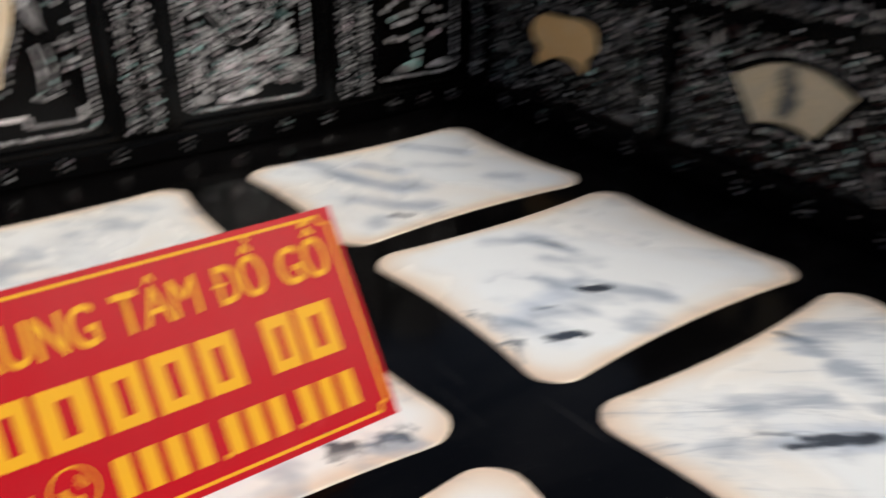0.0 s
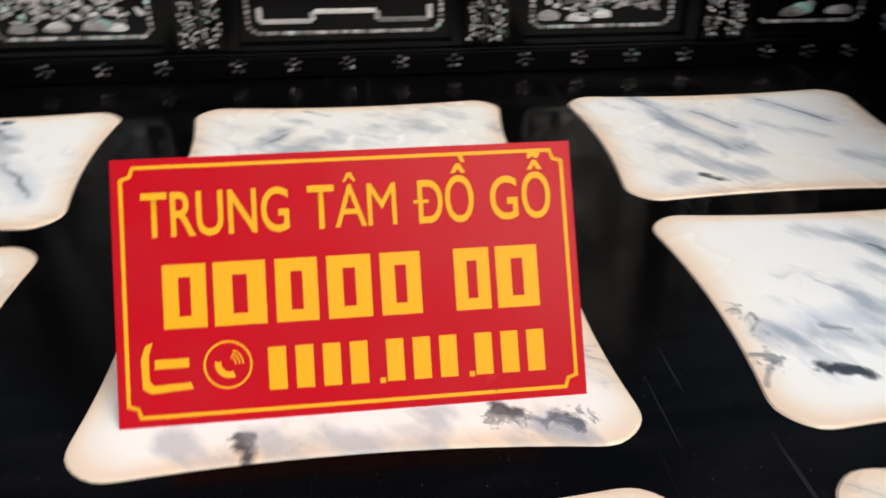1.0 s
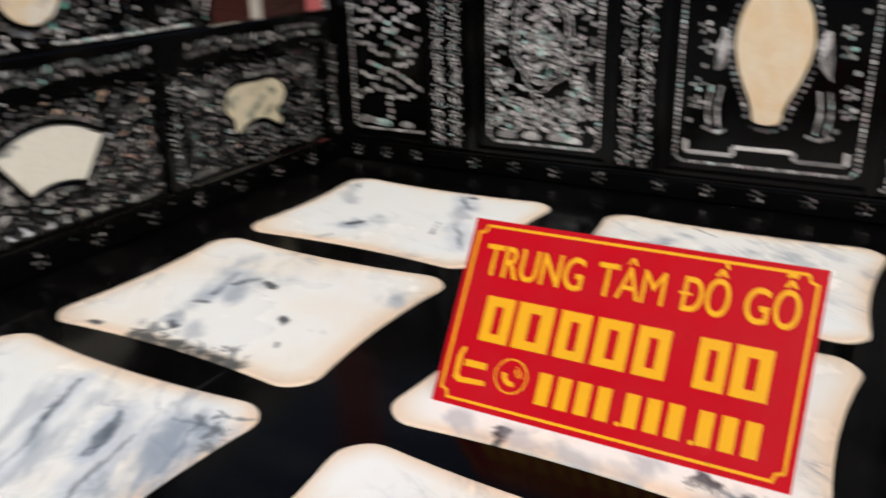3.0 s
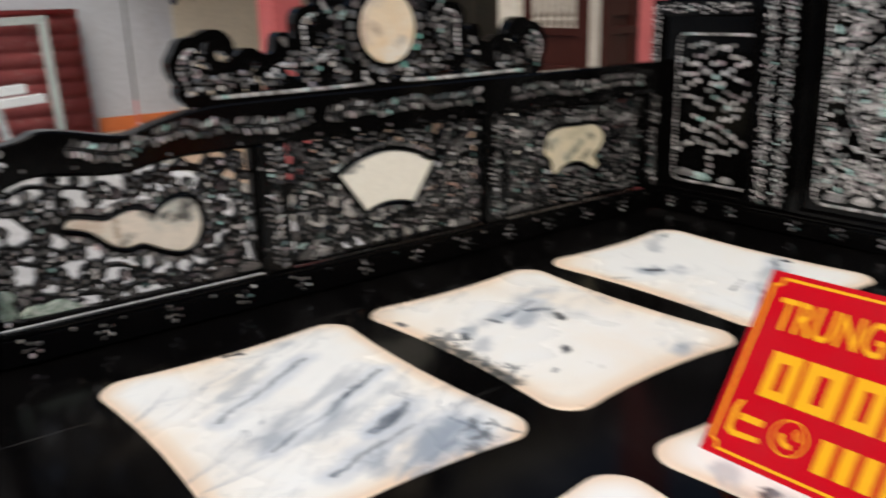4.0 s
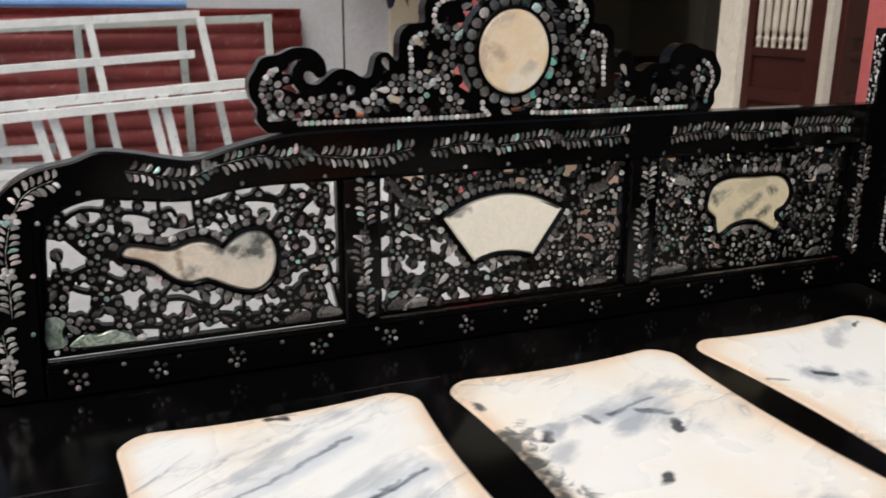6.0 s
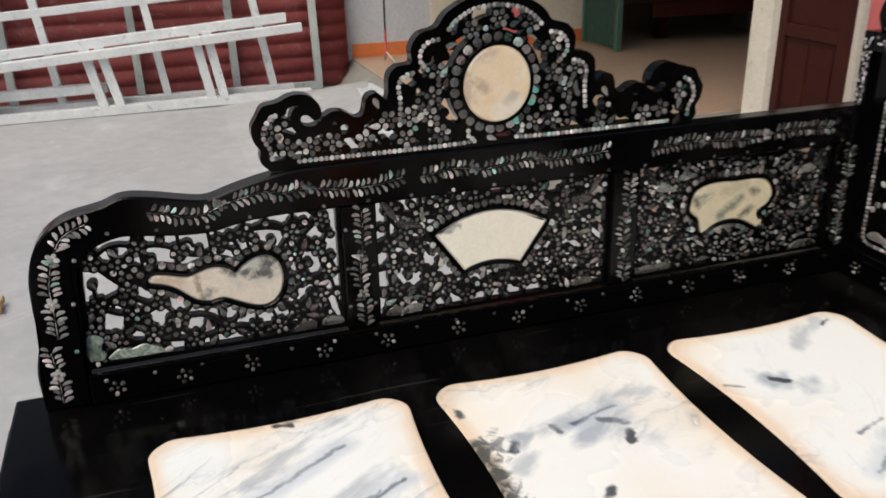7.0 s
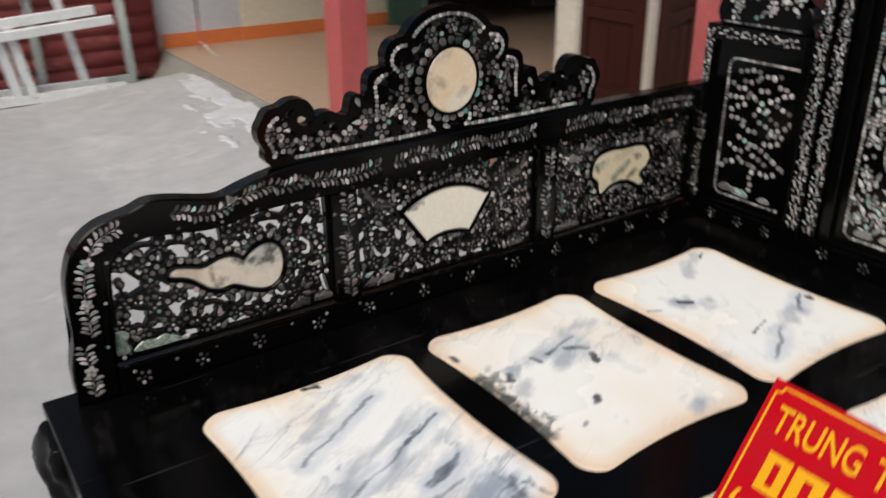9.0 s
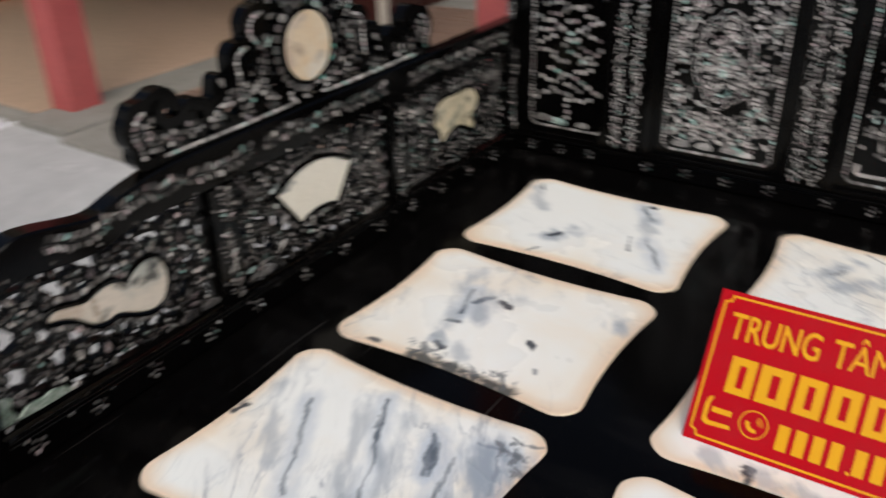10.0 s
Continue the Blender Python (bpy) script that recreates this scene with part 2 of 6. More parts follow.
GREY_WALL = surface("grey_painted_plaster", (0.47, 0.49, 0.525), (0.54, 0.56, 0.6), 0.8, 1.6, 40.0, 0.05, stain=(0.44, 0.455, 0.485))
CREAM_WALL = surface("cream_painted_plaster", (0.62, 0.56, 0.44), (0.68, 0.62, 0.5), 0.8, 2.0, 40.0, 0.2)
ORANGE = surface("orange_skirting_paint", (0.62, 0.16, 0.04), (0.68, 0.2, 0.06), 0.5, 5.0, 60.0, 0.15, stain=(0.45, 0.15, 0.06))
PINK = surface("faded_red_column_paint", (0.4, 0.075, 0.075), (0.46, 0.105, 0.1), 0.65, 3.0, 50.0, 0.2, stain=(0.34, 0.08, 0.08))
BROWN_WOOD = surface("dark_red_brown_wood", (0.032, 0.008, 0.006), (0.046, 0.012, 0.009), 0.5, 6.0, 80.0, 0.2, spec=0.15)
PALE_PAINT = surface("chipped_cream_paint", (0.66, 0.62, 0.53), (0.72, 0.68, 0.6), 0.6, 6.0, 60.0, 0.2, stain=(0.5, 0.44, 0.34))
DULL_PALE = surface("dulled_cream_paint", (0.44, 0.4, 0.34), (0.5, 0.46, 0.4), 0.6, 6.0, 60.0, 0.2)
RED_SHEET = surface("weathered_red_roof_sheet", (0.42, 0.085, 0.085), (0.5, 0.13, 0.125), 0.5, 7.0, 60.0, 0.2, stain=(0.55, 0.33, 0.31))
WHITE_STEEL = surface("chalky_galvanised_steel", (0.6, 0.62, 0.63), (0.74, 0.75, 0.75), 0.5, 8.0, 90.0, 0.2, stain=(0.34, 0.37, 0.37))
GREY_STEEL = surface("dull_galvanised_steel", (0.36, 0.4, 0.39), (0.46, 0.49, 0.47), 0.55, 8.0, 90.0, 0.2, stain=(0.26, 0.24, 0.2))
BLUE = surface("blue_plastic_pipe", (0.1, 0.22, 0.5), (0.14, 0.28, 0.56), 0.45, 6.0, 60.0, 0.1)
GREEN = surface("green_painted_sheet_metal", (0.05, 0.13, 0.09), (0.075, 0.165, 0.115), 0.5, 4.0, 50.0, 0.2, stain=(0.13, 0.16, 0.12))
# Indoor shade is put into this darker olive plaster colour.
SHADED_WALL = surface("shaded_olive_plaster", (0.3, 0.28, 0.22), (0.35, 0.32, 0.26), 0.8, 2.0, 40.0, 0.2)
BLACK_STEEL = surface("black_painted_steel", (0.02, 0.02, 0.02), (0.04, 0.035, 0.03), 0.4, 9.0, 60.0, 0.1)
RED_PLASTIC = surface("red_plastic_fitting", (0.5, 0.08, 0.09), (0.55, 0.1, 0.1), 0.4, 9.0, 60.0, 0.1)
PAPER = surface("pale_lime_wash", (0.6, 0.61, 0.65), (0.5, 0.5, 0.515), 0.7, 7.0, 40.0, 0.2)
LEAF_MAT = surface("dry_leaf", (0.45, 0.24, 0.1), (0.6, 0.4, 0.18), 0.7, 30.0, 90.0, 0.3)


def cloth(name, c):
    return surface(name, c, tuple(v * 1.35 + 0.004 for v in c), 0.9, 6.0, 220.0, 0.4)


def plain(name, c, rough, coat, spec):
    m, n, l, b = material(name, c, rough, 0.0, coat, spec)
    v = coords(n, l)
    l.new(ramp(n, l, noise_tex(n, l, v, 14.0, 5), (0.3, (rough * 0.8,) * 3), (0.75, (rough * 1.4,) * 3)), b.inputs["Roughness"])
    l.new(mix(n, l, ramp(n, l, noise_tex(n, l, v, 20.0, 6), (0.4, (0, 0, 0)), (0.8, (0.25,) * 3)), c, tuple(k * 0.8 + 0.03 for k in c)), b.inputs["Base Color"])
    return m


SIGN_RED = plain("glossy_red_plastic", (0.47, 0.0012, 0.009), 0.2, 0.0, 0.12)
SIGN_YELLOW = plain("yellow_print", (0.8, 0.4, 0.008), 0.35, 0.0, 0.15)


# ---- mesh tools ----
FINE_INLAY = ("vine_inlay", "garland_inlay", "beading", "curl_inlay")  # strings of shell too small to pick apart


def part(name, me, mat, parent=None, label="", at=None):
    """Links a mesh or bmesh as one object under a thing or a part."""
    if isinstance(me, bmesh.types.BMesh):
        bm, me = me, bpy.data.meshes.new(name)
        bm.to_mesh(me)
        bm.free()
    if mat and not me.materials:
        me.materials.append(mat)
    ob = new(name, me)
    if at is not None:
        ob.matrix_basis = at
    if parent:
        ob.parent = parent
    return tagged(ob, label, kind="stuff" if name in FINE_INLAY else "")


def thing(name, label, category, group="", kind="", at=(0, 0, 0)):
    ob = new(name)
    ob.location = at
    ob.empty_display_size = 0.05
    return tagged(ob, label, category, group, kind)


def box(bm, lo, hi, bevel=0.0):
    """A box between two corners, with rounded edges if wanted."""
    made = bmesh.ops.create_cube(bm, size=1.0)["verts"]
    for v in made:
        v.co = [a + (b - a) * (c + 0.5) for a, b, c in zip(lo, hi, v.co)]
    if bevel:
        edges = list({e for v in made for e in v.link_edges})
        bmesh.ops.bevel(bm, geom=edges, offset=bevel, segments=2, profile=0.6, affect="EDGES")


def box_mesh(lo, hi, bevel=0.0):
    bm = bmesh.new()
    box(bm, lo, hi, bevel)
    return bm


def spline(points, steps=6, closed=False):
    """Catmull-Rom through control points in 2D or 3D."""
    p = [np.array(q, float) for q in points]
    n = len(p)
    out = []
    for i in range(n if closed else n - 1):
        if closed:
            a, b, c, d = p[i - 1], p[i], p[(i + 1) % n], p[(i + 2) % n]
        else:
            a, b, c, d = p[max(i - 1, 0)], p[i], p[i + 1], p[min(i + 2, n - 1)]
        for k in range(steps):
            t = k / steps
            out.append(0.5 * (2 * b + (c - a) * t + (2 * a - 5 * b + 4 * c - d) * t * t + (3 * b - a - 3 * c + d) * t**3))
    if not closed:
        out.append(p[-1])
    return np.array(out)


def prism(bm, outline, x0, x1, edge=0.0, lift=None):
    """An outline in the y-z plane, solid from x0 back to x1 forward, with an eased front edge."""
    n = len(outline)
    rings = [(x0, 0.0), (x1 - edge, 0.0)] + ([(x1, edge)] if edge else [])
    centre = np.mean(outline, axis=0)
    made = []
    for x, inset in rings:
        pts = outline
        if inset:
            t = np.roll(outline, -1, 0) - np.roll(outline, 1, 0)
            t /= np.linalg.norm(t, axis=1)[:, None] + 1e-9
            area = np.sum(outline[:, 0] * np.roll(outline[:, 1], -1) - np.roll(outline[:, 0], -1) * outline[:, 1])
            nrm = np.stack([-t[:, 1], t[:, 0]], 1) * (1 if area > 0 else -1)
            pts = outline + nrm * inset
        made.append([bm.verts.new((x, p[0], p[1])) for p in pts])
    for a, b in zip(made, made[1:]):
        for i in range(n):
            bm.faces.new((a[i], a[(i + 1) % n], b[(i + 1) % n], b[i]))
    top = bm.faces.new(made[-1])
    bot = bm.faces.new(made[0][::-1])
    bmesh.ops.triangulate(bm, faces=[top, bot])
    bmesh.ops.recalc_face_normals(bm, faces=bm.faces)


def tube(bm, points, radius, sides=6, caps=True):
    """A round bar along points."""
    pts = [Vector(p) for p in points]
    rings = []
    for i, p in enumerate(pts):
        d = (pts[min(i + 1, len(pts) - 1)] - pts[max(i - 1, 0)]).normalized()
        u = d.orthogonal().normalized() if i == 0 else (u - d * u.dot(d)).normalized()
        w = d.cross(u)
        r = radius[i] if isinstance(radius, (list, tuple)) else radius
        rings.append([bm.verts.new(p + (u * math.cos(2 * math.pi * k / sides) + w * math.sin(2 * math.pi * k / sides)) * r) for k in range(sides)])
    for a, b in zip(rings, rings[1:]):
        for k in range(sides):
            bm.faces.new((a[k], a[(k + 1) % sides], b[(k + 1) % sides], b[k]))
    if caps:
        bm.faces.new(rings[0][::-1])
        bm.faces.new(rings[-1])


def poly_sdf(poly, P, chunk=4000):
    """Signed distance of points to a closed outline, positive inside."""
    a, b = poly, np.roll(poly, -1, 0)
    out = np.empty(len(P))
    for s in range(0, len(P), chunk):
        p = P[s : s + chunk, None]
        ab = b - a
        t = np.clip(((p - a) * ab).sum(-1) / ((ab**2).sum(-1) + 1e-12), 0, 1)
        d = np.sqrt((((a + t[..., None] * ab) - p) ** 2).sum(-1)).min(1)
        cross = ((a[:, 1] > p[..., 1]) != (b[:, 1] > p[..., 1])) & (p[..., 0] < (b[:, 0] - a[:, 0]) * (p[..., 1] - a[:, 1]) / (b[:, 1] - a[:, 1] + 1e-12) + a[:, 0])
        out[s : s + chunk] = np.where(cross.sum(1) % 2, d, -d)
    return out


def path_distance(path, P, chunk=4000):
    a, b = path[:-1], path[1:]
    out = np.empty(len(P))
    for s in range(0, len(P), chunk):
        p = P[s : s + chunk, None]
        ab = b - a
        t = np.clip(((p - a) * ab).sum(-1) / ((ab**2).sum(-1) + 1e-12), 0, 1)
        out[s : s + chunk] = np.sqrt((((a + t[..., None] * ab) - p) ** 2).sum(-1)).min(1)
    return out


def pierced(name, field, lo, hi, step, x0, x1):
    """A board in the y-z plane, solid wherever field(points) is positive, with clean sawn edges."""
    ny, nz = int((hi[0] - lo[0]) / step) + 1, int((hi[1] - lo[1]) / step) + 1
    Y, Z = np.meshgrid(lo[0] + step * np.arange(ny), lo[1] + step * np.arange(nz), indexing="ij")
    P = np.stack([Y.ravel(), Z.ravel()], 1)
    F = field(P).reshape(ny, nz)
    mid = (F[:-1, :-1] + F[1:, :-1] + F[:-1, 1:] + F[1:, 1:]) / 4
    keep = mid > 0
    gy, gz = np.gradient(F, step)
    g2 = gy**2 + gz**2 + 1e-6
    pad = np.pad(keep, 1)
    count = pad[:-1, :-1].astype(int) + pad[1:, :-1] + pad[:-1, 1:] + pad[1:, 1:]
    edge = (count > 0) & (count < 4)
    dy, dz = np.clip(-F * gy / g2, -0.75 * step, 0.75 * step) * edge, np.clip(-F * gz / g2, -0.75 * step, 0.75 * step) * edge
    Yv, Zv = Y + dy, Z + dz
    idx = -np.ones((ny, nz), int)
    used = count > 0
    m = int(used.sum())
    idx[used] = np.arange(m)
    yz = np.stack([Yv[used], Zv[used]], 1)
    verts = np.concatenate([np.c_[np.full(m, x1), yz], np.c_[np.full(m, x0), yz]])
    i, j = np.nonzero(keep)
    q = np.stack([idx[i, j], idx[i + 1, j], idx[i + 1, j + 1], idx[i, j + 1]], 1)
    faces = [q, q[:, ::-1] + m]
    for di, dj, a, b in ((-1, 0, (0, 1), (0, 0)), (1, 0, (1, 0), (1, 1)), (0, -1, (0, 0), (1, 0)), (0, 1, (1, 1), (0, 1))):
        bare = ~pad[i + 1 + di, j + 1 + dj]
        ii, jj = i[bare], j[bare]
        va, vb = idx[ii + a[0], jj + a[1]], idx[ii + b[0], jj + b[1]]
        faces.append(np.stack([vb, va, va + m, vb + m], 1))
    me = bpy.data.meshes.new(name)
    me.from_pydata(verts.tolist(), [], np.concatenate(faces).tolist())
    me.update()
    return me


def inlay_mesh(name, pieces, thick=0.0009, tilt=0.12, seed=1, mat=None):
    """Flat shell pieces lying in the y-z plane and facing +x, each a closed outline, each a little tilted."""
    rnd = random.Random(seed)
    verts, faces = [], []
    for pts in pieces:
        n, base = len(pts), len(verts)
        c = np.mean(pts, axis=0)
        a, b = rnd.uniform(-tilt, tilt), rnd.uniform(-tilt, tilt)
        for y, z in pts:
            verts.append((thick + a * (y - c[0]) + b * (z - c[1]), c[0] + (y - c[0]) * 0.9, c[1] + (z - c[1]) * 0.9))
        for y, z in pts:
            verts.append((-0.0012, y, z))
        verts.append((thick * 1.9, c[0] + rnd.uniform(-0.15, 0.15) * (pts[0][0] - c[0]), c[1]))
        faces += [(base + k, base + (k + 1) % n, base + 2 * n) for k in range(n)]
        faces += [(base + k, base + n + k, base + n + (k + 1) % n, base + (k + 1) % n) for k in range(n)]
    me = bpy.data.meshes.new(name)
    me.from_pydata(verts, [], faces)
    me.update()
    me.materials.append(mat or PEARL)
    return me


def disc(y, z, r, sides=9, squash=1.0, turn=0.0):
    k = np.arange(sides) * 2 * math.pi / sides
    u, w = r * np.cos(k), r * squash * np.sin(k)
    return np.stack([y + u * math.cos(turn) - w * math.sin(turn), z + u * math.sin(turn) + w * math.cos(turn)], 1)


def drop_shape(y, z, length, width, turn, bend=0.0):
    """A teardrop leaf with its point at (y, z)."""
    s = np.array([(0, 0), (0.35, 0.34), (0.7, 0.5), (0.93, 0.32), (1, 0), (0.93, -0.32), (0.7, -0.5), (0.35, -0.34)])
    u, w = s[:, 0] * length, s[:, 1] * width + bend * length * s[:, 0] ** 2
    return np.stack([y + u * math.cos(turn) - w * math.sin(turn), z + u * math.sin(turn) + w * math.cos(turn)], 1)


def bar_shape(a, b, width):
    a, b = np.array(a, float), np.array(b, float)
    d = (b - a) / (np.linalg.norm(b - a) + 1e-9)
    w = np.array([-d[1], d[0]]) * width / 2
    return np.array([a - w, b - w, b + w, a + w])


# ---- shell inlay pieces, shared by all the screens ----
def flower_pieces(petals, ring, r, rnd, heart=0.0):
    turn = rnd.uniform(0, 6.28)
    out = [disc(0, 0, heart, 7)] if heart else []
    for k in range(petals):
        a = turn + k * 2 * math.pi / petals
        out.append(disc(ring * math.cos(a), ring * math.sin(a), r * rnd.uniform(0.9, 1.1), 9, 0.86, a))
    return out


rnd = random.Random(5)
FLOWERS = [inlay_mesh("flower_inlay", flower_pieces(p, 0.0102, 0.0044, rnd, 0.0034), seed=i) for i, p in enumerate((5, 5, 6, 5, 4, 5))]
BIG_FLOWERS = [inlay_mesh("flower_inlay", flower_pieces(p, 0.0108, 0.0062, rnd, 0.0034), tilt=0.2, seed=60 + i) for i, p in enumerate((5, 6, 5, 5))]
SMALL_FLOWERS = [inlay_mesh("small_flower_inlay", flower_pieces(5, 0.0104, 0.0041, rnd) + [disc(0, 0, 0.003, 7)], seed=20 + i) for i in range(3)]
DOTS = [inlay_mesh("dot_inlay", [disc(0, 0, 0.0052, 9, rnd.uniform(0.85, 1.0))], tilt=0.12, seed=30 + i) for i in range(4)]
WIDE_DOTS = [inlay_mesh("petal_inlay", [disc(0, 0, 0.007, 9, rnd.uniform(0.85, 1.0))], tilt=0.2, seed=70 + i, mat=PEARL_WHITE) for i in range(5)]
WHITE_FLOWERS = [inlay_mesh("flower_inlay", flower_pieces(p, 0.0098, 0.0052, rnd, 0.0036), seed=90 + i, mat=PEARL_WHITE) for i, p in enumerate((5, 5, 4, 6))]
WHITE_DOTS = [inlay_mesh("dot_inlay", [disc(0, 0, 0.0056, 9, rnd.uniform(0.85, 1.0))], seed=100 + i, mat=PEARL_WHITE) for i in range(4)]
WHITE_LEAVES = [inlay_mesh("leaf_inlay", [drop_shape(-0.011, 0, 0.022, 0.011, 0)], tilt=0.1, seed=110 + i, mat=PEARL_WHITE) for i in range(3)]
IRIS_SCALE = inlay_mesh("shell_scale", [disc(0, 0, 0.0078, 9)], tilt=0.1, seed=120, mat=IRIDESCENT)
PINS = [inlay_mesh("pin_inlay", [disc(0, 0, 0.0036, 8)], seed=40)]
LEAVES = [inlay_mesh("leaf_inlay", [drop_shape(-0.011, 0, 0.022, 0.011, 0)], tilt=0.1, seed=50 + i) for i in range(3)]


def vine_mesh(path, seed, leaf=0.0148, gap=0.0098, mat=None):
    """A stem along a 2D path with paired curling leaves and small flowers."""
    r = random.Random(seed)
    seg = np.linalg.norm(np.diff(path, axis=0), axis=1)
    s = np.r_[0, np.cumsum(seg)]

    def at(u):
        k = min(max(np.searchsorted(s, u), 1), len(path) - 1)
        d = (path[k] - path[k - 1]) / (seg[k - 1] + 1e-9)
        return path[k - 1] + d * (u - s[k - 1]), math.atan2(d[1], d[0])

    out = []
    blooms = [s[-1] * f for f in ((0.5,) if s[-1] < 0.2 else (0.28, 0.62))]
    for u in np.arange(gap * 0.3, s[-1], gap):
        if min(abs(u - q) for q in blooms) < 0.01:
            continue
        for side in (1, -1):
            p, a = at(max(0, u + side * gap * 0.26 + r.uniform(-0.0012, 0.0012)))
            out.append(drop_shape(p[0] - side * 0.0018 * math.sin(a), p[1] + side * 0.0018 * math.cos(a), leaf * r.uniform(0.78, 1.1), leaf * r.uniform(0.46, 0.6), a + side * r.uniform(0.5, 0.8), side * r.uniform(0.25, 0.5)))
    for u in np.arange(0, s[-1] - 0.008, 0.01):
        out.append(bar_shape(at(u)[0], at(u + 0.0095)[0], 0.0009))
    for q in blooms:
        p, a = at(q)
        out += [d + p for d in flower_pieces(5, 0.0066, 0.0048, r, 0.0028)]
    return inlay_mesh("vine_inlay", out, tilt=0.2, seed=seed, mat=mat)


VINES = {}


def vine_along(parent, face, points, seed=1, name="vine_inlay"):
    key = (tuple(map(tuple, np.round(points, 3))), seed)
    if key not in VINES:
        VINES[key] = vine_mesh(spline(points, 6), seed, mat=PEARL_WHITE if seed in (2, 4) else None)
    part(name, VINES[key], None, parent, at=Matrix.Translation((face, 0, 0)))


def put(kind, parent, face, y, z, r):
    part(kind[0].name.split(".")[0], r.choice(kind), None, parent, at=Matrix.Translation((face, y, z)) @ Matrix.Rotation(r.uniform(0, 6.28), 4, "X"))


def pearl_row(path, pitch=0.0085, size=0.0072, mat=None):
    """A string of small shell beads along a 2D path."""
    seg = np.linalg.norm(np.diff(path, axis=0), axis=1)
    s = np.r_[0, np.cumsum(seg)]
    out = []
    for u in np.arange(pitch / 2, s[-1], pitch):
        k = min(np.searchsorted(s, u), len(path) - 1)
        t = (u - s[k - 1]) / (s[k] - s[k - 1] + 1e-9)
        p = path[k - 1] + t * (path[k] - path[k - 1])
        d = path[k] - path[k - 1]
        out.append(disc(p[0], p[1], size / 2 * 1.12, 6, 0.95, math.atan2(d[1], d[0])))
    return inlay_mesh("beading", out, tilt=0.12, seed=int(s[-1] * 1000), mat=mat)


SHARED = {}


def shared(key, make):
    if key not in SHARED:
        SHARED[key] = make()
    return SHARED[key]


# ---- pierced boards ----
def fret(name, poly, plaque, seed, x0, x1, spacing=0.036, step=0.0021, margin=0.004, rim=0.014, stem=0.0031, clear=0.013, bloom=0.0152, budding=0.5, fill=0.021):
    """A pierced board of twining stems and blossoms in an outline, round a stone plaque. Returns its mesh and where the shell goes."""
    r = random.Random(seed)
    lo, hi = poly.min(0) - 0.004, poly.max(0) + 0.004
    spots = []
    tries = np.array([(r.uniform(lo[0], hi[0]), r.uniform(lo[1], hi[1])) for _ in range(4200)])
    inside = poly_sdf(poly, tries)
    off = -poly_sdf(plaque, tries) if plaque is not None else np.full(len(tries), 1.0)
    for p, a, b in zip(tries, inside, off):
        if a > clear and b > rim + 0.012 and all(np.hypot(*(p - q)) > spacing for q in spots):
            spots.append(p)
    spots = np.array(spots)
    stems, buds = [], []
    for i, p in enumerate(spots):
        near = np.argsort(np.hypot(*(spots - p).T))[1:4]
        for j in near:
            q = spots[j]
            if j < i and i in np.argsort(np.hypot(*(spots - q).T))[1:4]:
                continue
            d = q - p
            mid = (p + q) / 2 + np.array([-d[1], d[0]]) * r.uniform(-0.45, 0.45)
            t = np.linspace(0, 1, 7)[:, None]
            stems.append((1 - t) ** 2 * p + 2 * t * (1 - t) * mid + t * t * q)
            for side in (0.14, -0.16):
                if r.random() < budding:
                    buds.append(0.25 * p + 0.5 * mid + 0.25 * q + np.array([-d[1], d[0]]) * side)
        c = np.array([r.gauss(0, 1), r.gauss(0, 1)])
        c /= np.hypot(*c)
        k = np.linspace(0, 4.2, 9)
        stems.append(p + c * 0.014 + 0.0085 * np.stack([np.cos(k), np.sin(k)], 1))
    for p in spots:
        if plaque is not None and -poly_sdf(plaque, p[None])[0] < 0.05:
            q = plaque[np.argmin(np.hypot(*(plaque - p).T))]
            stems.append(np.linspace(p, q, 5))
        if poly_sdf(poly, p[None])[0] < 0.035:
            q = poly[np.argmin(np.hypot(*(poly - p).T))]
            stems.append(np.linspace(p, q, 5))
    buds = [b for b in buds if poly_sdf(poly, b[None])[0] > 0.008 and (plaque is None or poly_sdf(plaque, b[None])[0] < -0.018)]
    # fill what would stay wide open with single berries on short twigs
    taken = [*spots, *buds]
    for p, a, b in zip(tries, inside, off):
        if a > 0.009 and b > rim + 0.005:
            gaps = np.hypot(*(np.array(taken) - p).T)
            if gaps.min() > fill and np.hypot(*(spots - p).T).min() > 0.0215:
                taken.append(p)
                buds.append(p)
                stems.append(np.linspace(p, spots[np.argmin(np.hypot(*(spots - p).T))], 5))
    turns = [r.uniform(0, 6.28) for _ in spots]

    def field(P):
        f = margin - poly_sdf(poly, P)
        for s in stems:
            f = np.maximum(f, stem - path_distance(s, P))
        for p, a in zip(spots, turns):
            d = P - p
            f = np.maximum(f, bloom + 0.0016 * np.cos(5 * (np.arctan2(d[:, 1], d[:, 0]) - a)) - np.hypot(*d.T))
        for p in buds:
            f = np.maximum(f, 0.0082 - np.hypot(*(P - p).T))
        if plaque is not None:
            f = np.maximum(f, poly_sdf(plaque, P) + rim)
        return np.minimum(f, poly_sdf(poly, P) + 0.003)

    return pierced(name, field, lo, hi, step, x0, x1), spots, buds


def grown(outline, by):
    """An outline pushed outwards along its normals."""
    t = np.roll(outline, -1, 0) - np.roll(outline, 1, 0)
    t /= np.linalg.norm(t, axis=1)[:, None] + 1e-9
    area = np.sum(outline[:, 0] * np.roll(outline[:, 1], -1) - np.roll(outline[:, 0], -1) * outline[:, 1])
    return outline + np.stack([t[:, 1], -t[:, 0]], 1) * (by if area > 0 else -by)


def stone(name, outline, mat, parent, x0, x1, label):
    bm = bmesh.new()
    prism(bm, outline, x0, x1, 0.004)
    return part(name, bm, mat, parent, label)


